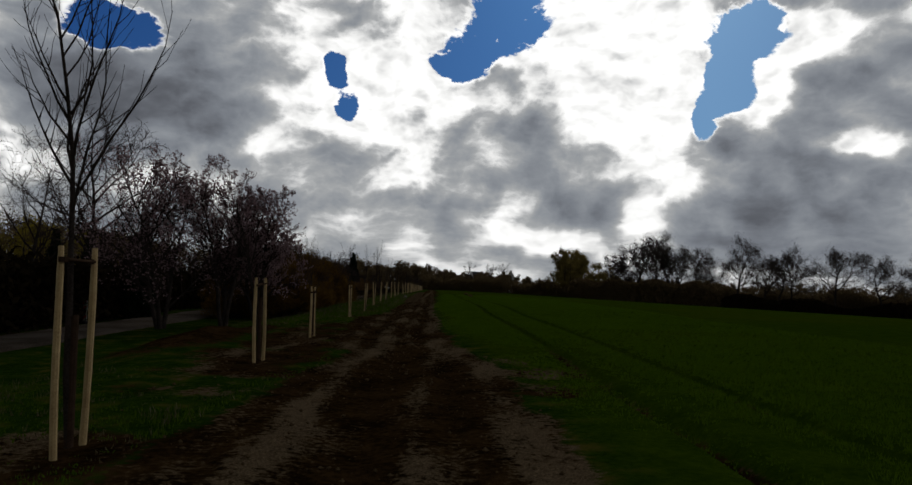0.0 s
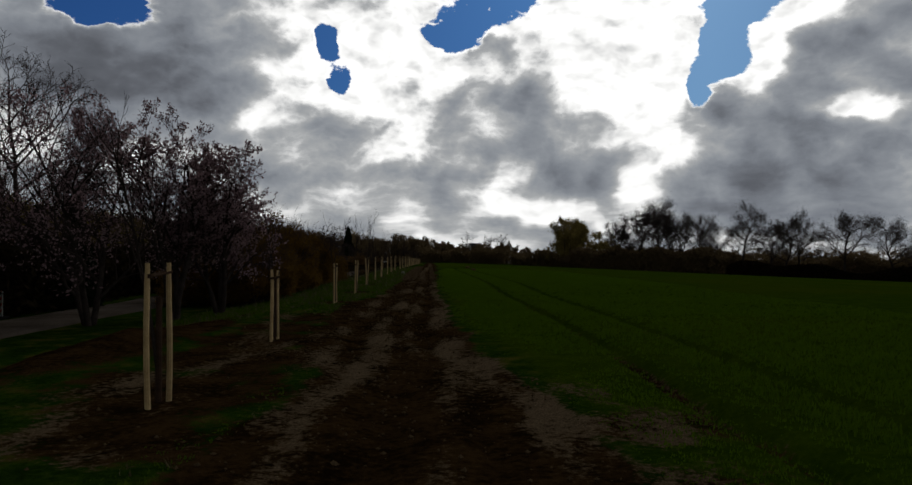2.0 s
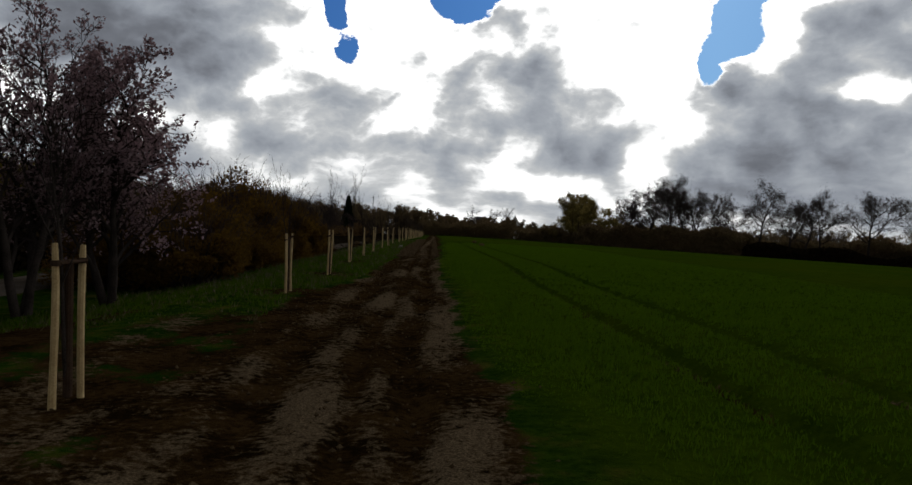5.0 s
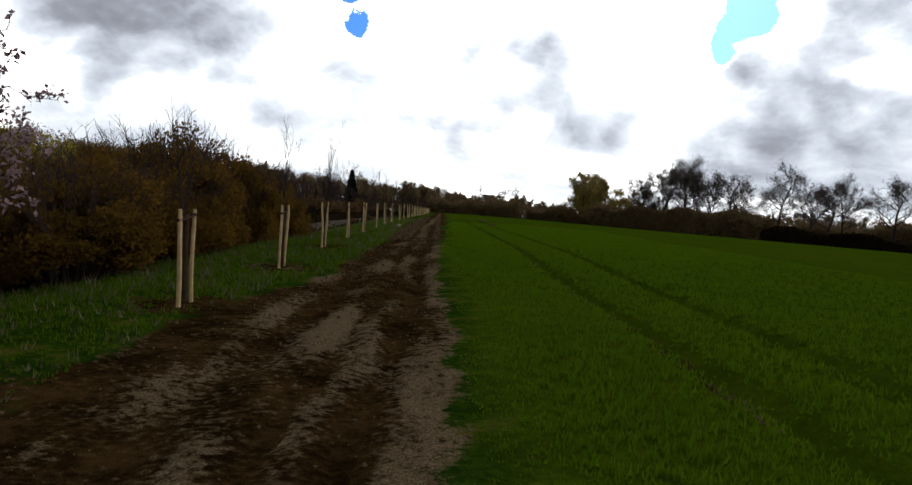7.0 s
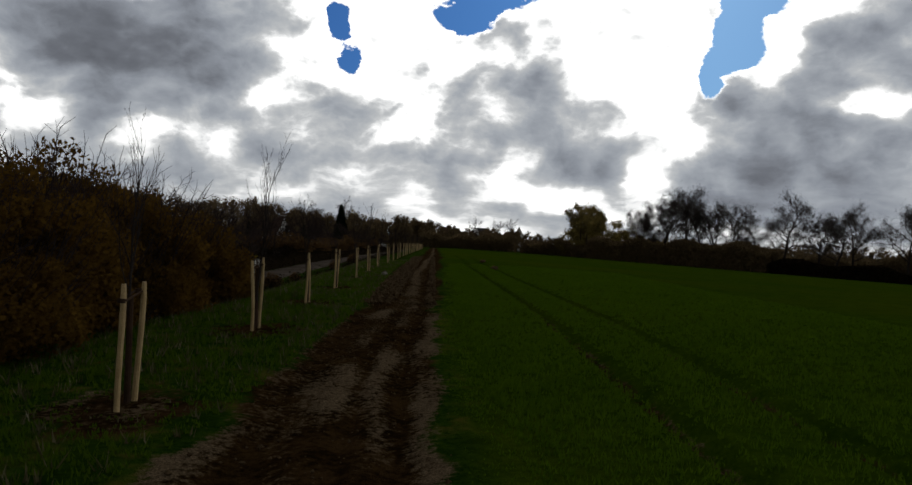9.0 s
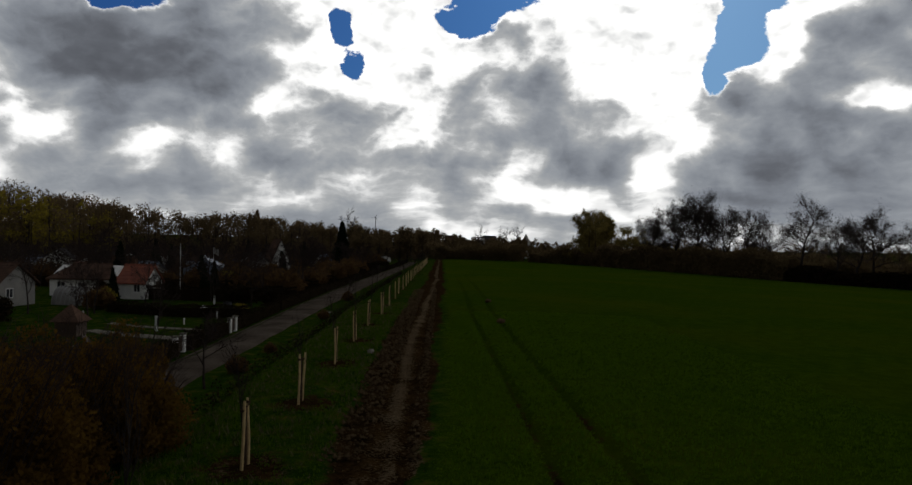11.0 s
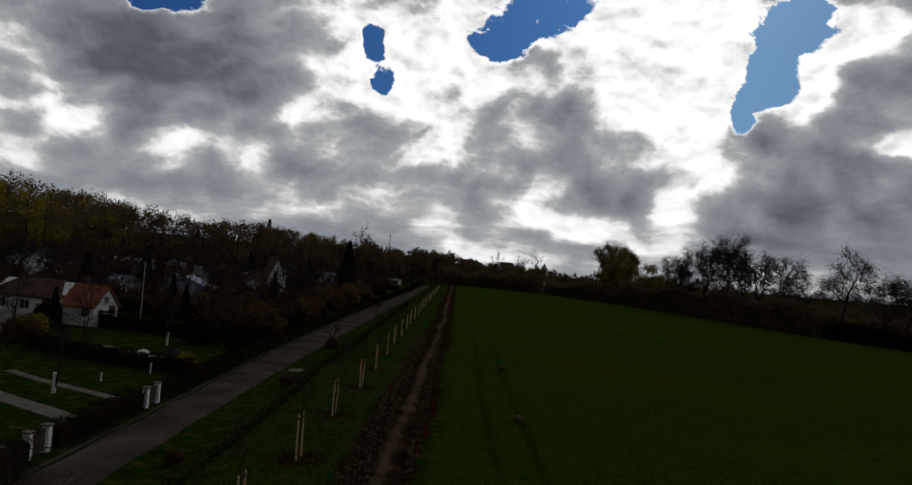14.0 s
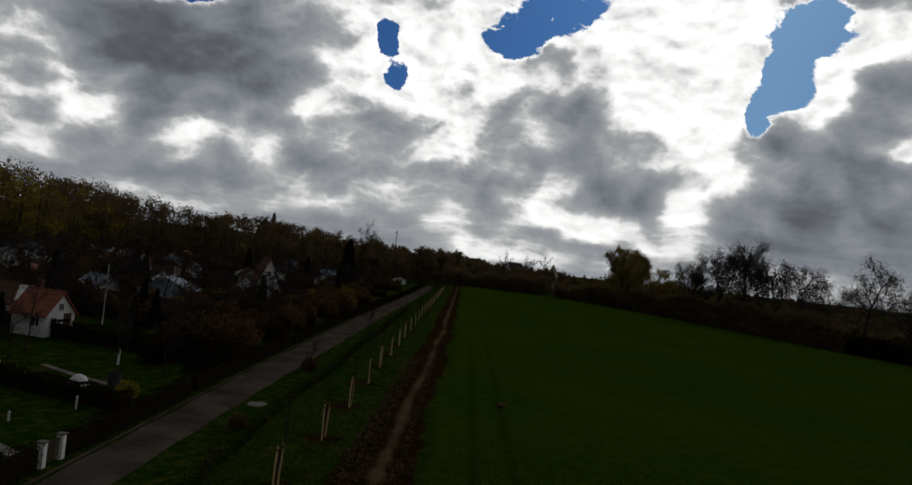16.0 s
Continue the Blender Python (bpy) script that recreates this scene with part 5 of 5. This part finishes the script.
for i, (x, y, h) in enumerate([(83, 323, 20), (91, 318, 24), (97, 312, 26), (103, 304, 24), (106, 298, 22), (110, 287, 21), (114.5, 264, 22), (118.5, 250, 17), (120.5, 244, 17.5), (124, 240, 18),
                               (131, 226, 19), (138, 212, 17), (146, 200, 18), (156, 184, 17), (165, 165, 18), (174, 148, 17), (186, 128, 18), (87, 330, 19), (112.3, 276, 15)]):
    t = thing("field_tree", x, y, ground_z(x, y) - 0.1, "tall bare broadleaf tree on the field's edge", "tree", "trees along the field", i * 67)
    for name, me in zip(("trunk", "crown", "twig_haze"), big_meshes[i % 3]):
        part(name, me, None, t, at=Matrix.Diagonal((h / 20 * (1.25, 1.15, 1.2)[i % 3], h / 20 * 1.15, h / 20 * 1.04, 1)))
pop = Tree(340, 23.0, 0.1, 0.62, (15, 8, 5), rise=0.7, wander=0.1, radius=0.3, lengths=(0.36, 0.42, 0.4), stems=9, thinnest=0.03)
rp = np.random.RandomState(8)
dome = rp.normal(size=(9000, 3))
dome = dome / np.linalg.norm(dome, axis=1)[:, None] * rp.uniform(0.25, 1.0, (9000, 1)) ** 0.5 * (8.2, 8.2, 13.0) + (0, 0, 11.5)
dome = dome[np.sin(dome[:, 0] * 1.7 + dome[:, 1]) * np.sin(dome[:, 1] * 1.3) * np.sin(dome[:, 2] * 0.5 + dome[:, 0]) < 0.45]
buds = flakes("foliage", list(dome) + [tuple(p) for p, _ in pop.tips], 0.13, M["olive_bud"], 7, per=2, jitter=0.4, aspect=9.0, upright=0.85)
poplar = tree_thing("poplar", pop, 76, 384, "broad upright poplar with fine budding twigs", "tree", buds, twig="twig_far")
for child in poplar.children:
    child.scale = (1.2, 1.2, 1.08)
willows = [(62 + 5.2 * j + 1.5 * math.sin(j * 2.1), 364 - 0.35 * j * j + 3 * math.sin(j), (15.5, 18.5, 20.5, 21, 20.5, 19, 16, 13)[j] * (1, 0.8)[back]) for j in range(8) for back in (0, 1)]
tagged(wood_mesh("willow_scrub", willows, "olive_bud", 36, 1900, 0.36, slim=0.8), "olive-brown willow scrub at the foot of the poplar", "scrub")
round_spots = np.random.RandomState(14).normal(size=(700, 3))
round_spots = round_spots / np.linalg.norm(round_spots, axis=1)[:, None] * np.random.RandomState(15).uniform(0.35, 1.0, (700, 1)) * (4.6, 4.6, 6.2) + (0, 0, 14.0)
round_leaves = flakes("foliage", round_spots, 0.3, M["olive_bud"], 16, per=3, jitter=0.5, aspect=3.0)
for i, (x, y, h) in enumerate([(20, 430, 15), (34, 440, 16), (44, 450, 17), (-44, 420, 22)]):
    t = thing("distant_tree", x, y, ground_z(x, y) - 0.1, "lone budding tree rising over the distant woods" if i == 3 else "lone bare tree rising over the distant woods", "tree", "distant trees", i * 80)
    for name, me in zip(("trunk", "crown"), big_meshes[i % 3]):
        part(name, me, None, t, at=Matrix.Scale(h / 20, 4))
    if i == 3:
        part("foliage", round_leaves, None, t)
rs = np.random.RandomState(19)
column_v = rs.uniform(0, 1, 1500)
column_a, column_q = rs.uniform(0, 6.28, 1500), np.sqrt(rs.uniform(0, 1, 1500)) * 1.7 * np.sin(np.pi * np.clip(0.12 + column_v * 0.86, 0, 1)) ** 0.6
column = np.stack([column_q * np.cos(column_a), column_q * np.sin(column_a), 3 + 19 * column_v], 1)
column_leaves = flakes("foliage", column, 0.14, M["far_wood"], 20, per=2, jitter=0.2, aspect=8.0, upright=0.9)
for x, y, k in [(-101.5, 430, 1.0), (-98.0, 432, 1.12)]:
    t = thing("columnar_poplar", x, y, ground_z(x, y) - 0.1, "slim columnar poplar standing over the distant woods", "tree", "columnar poplars")
    stem = Tubes()
    stem.add([Vector((0, 0, -0.2)), Vector((0.1, 0, 11)), Vector((0, 0, 22))], [0.35, 0.22, 0.04], 6)
    part("trunk", stem.mesh("trunk", M["bark"]), None, t, at=Matrix.Scale(k, 4))
    part("foliage", column_leaves, None, t, at=Matrix.Scale(k, 4))
# mast with rotor over the woods
t = thing("wind_turbine", -36, 450, ground_z(-36, 450), "slim grey wind turbine standing over the woods", "wind turbine")
bm = bmesh.new()
rod(bm, (0, 0, -0.5), (0, 0, 22.0), 0.35, 0.18, 10)
part("tower", bm, M["metal"], t)
bm = bmesh.new()
box(bm, -0.3, 0.3, -0.5, 0.9, 21.9, 22.5, 0.06)
part("nacelle", bm, M["metal"], t)
for i in range(3):
    bm = bmesh.new()
    rod(bm, (0, 0, 0), (0, 0, 2.4), 0.12, 0.03, 6)
    part("blade", bm, M["metal"], t, at=pose(0, -0.6, 22.2, 0, 25 + 120 * i, 0))


# cars behind the right-hand trees, and a low building
def car(x, y, rz):
    t = thing("car", x, y, ground_z(x, y), "parked pale car behind the field's hedgerow", "car", "parked cars", rz)
    bm = bmesh.new()
    side = [(-2.1, 0.3), (2.1, 0.3), (2.15, 0.75), (1.2, 0.9), (0.6, 1.42), (-1.2, 1.45), (-2.0, 0.95), (-2.15, 0.7)]
    for yy in (-0.85, 0.85):
        f = [bm.verts.new((px, yy * (0.86 if pz > 1 else 1), pz)) for px, pz in side]
        bm.faces.new(f if yy < 0 else f[::-1])
    bm.verts.ensure_lookup_table()
    for i in range(8):
        bm.faces.new((bm.verts[(i + 1) % 8], bm.verts[i], bm.verts[i + 8], bm.verts[(i + 1) % 8 + 8]))
    part("body", bm, M["car"], t)
    for yy in (-0.86, 0.86):
        bm = bmesh.new()
        bm.faces.new([bm.verts.new((px, yy * 0.94, pz)) for px, pz in ((-1.6, 0.98), (1.0, 0.95), (0.55, 1.36), (-1.1, 1.38))])
        part("side_window", bm, M["glass"], t)
    for px in (-1.35, 1.35):
        for yy in (-0.8, 0.8):
            bm = bmesh.new()
            rod(bm, (px, yy - 0.1, 0.31), (px, yy + 0.1, 0.31), 0.31, 0.31, 14)
            w = part("wheel", bm, M["tyre"], t)
            bm = bmesh.new()
            rod(bm, (px, yy - 0.11, 0.31), (px, yy + 0.11, 0.31), 0.18, 0.18, 10)
            part("rim", bm, M["metal"], w)


for i in range(14):
    car(112 + 4.6 * i + r.uniform(-0.8, 0.8), 290 - 6.2 * i + r.uniform(-2, 2), -50 + r.uniform(-8, 8))
house(150, 265, 7, 26, 3.0, 5.0, 35, "plaster_grey", "tile_red", "long low building with a red roof beyond the trees", [("left", -8 + 4 * i, 1, 1.6, 1.3) for i in range(5)], category="building")
house(104, 335, 8, 18, 3.6, 6.4, 62, "plaster_grey", "tile_brown", "long low building with a brown roof beyond the trees", [("right", -6 + 4 * i, 1, 1.4, 1.3) for i in range(4)], category="building")

# ---- grass, crop and clods close to the track ----


def tufts(name, n, pick, height, mat, seed, label, blades=4, width=0.008):
    """Loose blades of grass where pick() lets them grow."""
    rr = np.random.RandomState(seed)
    x, y, k = pick(rr, n)
    x, y, k = np.repeat(x, blades), np.repeat(y, blades), np.repeat(k, blades)
    x, y = x + rr.normal(0, 0.035, len(x)), y + rr.normal(0, 0.035, len(x))
    z = land(x, y) - 0.02
    a, h = rr.uniform(0, 6.28, len(x)), height * k * rr.uniform(0.5, 1.2, len(x))
    lean = rr.uniform(0.1, 0.7, len(x)) * h
    w = width * rr.uniform(0.7, 1.4, len(x)) * (1 + 0.02 * np.clip(y, 0, 80))
    b = rr.uniform(0, 6.28, len(x))
    p0 = np.stack([x - w * np.cos(a), y - w * np.sin(a), z], 1)
    p1 = np.stack([x + w * np.cos(a), y + w * np.sin(a), z], 1)
    p2 = np.stack([x + lean * np.cos(b), y + lean * np.sin(b), z + h], 1)
    verts = np.stack([p0, p1, p2], 1).reshape(-1, 3)
    return tagged(new(name, mesh_from(name, verts, np.arange(len(verts)).reshape(-1, 3), M[mat])), label, "grass", kind="stuff")


def in_field(rr, n):
    y = -9 + 105 * rr.uniform(0, 1, n) ** 1.5
    x = track_edges(y)[1] + 0.25 + rr.uniform(0, 1, n) ** 1.6 * 16
    k = 1 - 0.95 * (np.exp(-((tramline(x, y, 0) / 0.26) ** 2)) + np.exp(-((tramline(x, y, 1) / 0.26) ** 2)))
    thin = np.clip((x - track_edges(y)[1]) / 1.2, 0.25, 1) * np.where((y < 16) & (x < 5.5), 0.5, 1.0)
    keep = rr.uniform(size=n) < thin * np.clip(k, 0.1, 1)
    return x[keep], y[keep], (k * thin)[keep]


def in_verge(rr, n):
    y = -9 + 112 * rr.uniform(0, 1, n) ** 1.3
    x = track_edges(y)[0] - 0.1 - rr.uniform(0, 1, n) * 6
    bare = np.exp(-(((x + 3.5) / 2.3) ** 2) - ((y - 13) / 8.5) ** 2) + 0.8 * np.exp(-(((x + 3.7) / 2.0) ** 2) - ((y - 23) / 6.5) ** 2)
    k = np.clip(1.1 - bare * 1.5 + 0.5 * fbm(x, y, 0.9, 21), 0, 1.3)
    for yk in STAKES[:20]:
        k = k * (1 - 0.9 * np.exp(-(((x + 3.4) / 1.0) ** 2) - ((y - yk) / 1.2) ** 2))
    k = k * (1 - 0.95 * np.exp(-(((x + 7.0 + 0.2 * np.sin(y * 0.2)) / 0.4) ** 2)) * (y > 56))
    keep = rr.uniform(size=n) < k
    return x[keep], y[keep], k[keep]


tufts("crop_blades", 110000, in_field, 0.12, "blade", 51, "short blades of young green wheat", 4)
tufts("verge_grass", 40000, in_verge, 0.11, "verge_blade", 52, "uneven green grass of the verge", 4)
tufts("dead_grass", 4500, in_verge, 0.2, "dry_blade", 53, "bleached dead grass on the verge", 4)


def build_clods():
    rr = np.random.RandomState(61)
    n = 9000
    y = -8 + 86 * rr.uniform(0, 1, n) ** 1.2
    lft, rgt = track_edges(y)
    x = lft - 0.3 + (rgt - lft + 0.6) * rr.uniform(0, 1, n)
    side = rr.uniform(size=n) < 0.3
    x = np.where(side & (y < 26), -5.5 + 9 * rr.uniform(size=n), x)
    far = rr.uniform(size=n) < 0.45
    y = np.where(far, 55 + 70 * rr.uniform(size=n), y)
    x = np.where(far, np.where(rr.uniform(size=n) < 0.75, -1.75 + 1.2 * rr.uniform(size=n), 0.55 + 0.4 * rr.uniform(size=n)), x)
    s = (0.01 + 0.032 * rr.uniform(0, 1, n) ** 3) * np.where(far, 2.6, 1.0)
    base = np.array([(1, 0, 0), (-1, 0, 0), (0, 1, 0), (0, -1, 0), (0, 0, 0.8), (0, 0, -0.8)], float)
    tris = np.array([(0, 2, 4), (2, 1, 4), (1, 3, 4), (3, 0, 4), (2, 0, 5), (1, 2, 5), (3, 1, 5), (0, 3, 5)])
    centre = np.stack([x, y, land(x, y) - 0.03 + s * 0.3], 1)
    verts = centre[:, None] + base * s[:, None, None] * rr.uniform(0.6, 1.4, (n, 6, 3))
    faces = (tris[None] + 6 * np.arange(n)[:, None, None]).reshape(-1, 3)
    tagged(new("clods", mesh_from("clods", verts.reshape(-1, 3), faces, M["clod"])), "loose clods of earth on the track", "clods", kind="stuff")


build_clods()

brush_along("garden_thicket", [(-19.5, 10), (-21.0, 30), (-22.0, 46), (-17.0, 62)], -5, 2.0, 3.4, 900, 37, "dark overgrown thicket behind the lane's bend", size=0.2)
for x, y, k in [(-15.6, 35.0, 1.0), (-17.0, 37.2, 0.95), (-19.5, 39.0, 1.05)]:
    fir(x, y, 1, k, "dark slender evergreen beside the lane's bend")
for x, y, k in [(-24.0, 47.0, 0.62), (-29.0, 52.0, 0.7), (-33.0, 44.0, 0.75), (-38, 58, 0.9)]:
    fir(x, y, 0, k, "broad dark conifer behind the lane's bend")
house(-33, 60, 5.5, 7.0, 2.4, 4.4, 20, "plaster", "tile_brown", "white garden house half hidden behind dark trees", [("front", -1, 0.9, 1.0, 1.0), ("front", 1.2, 0.9, 1.0, 1.0)])
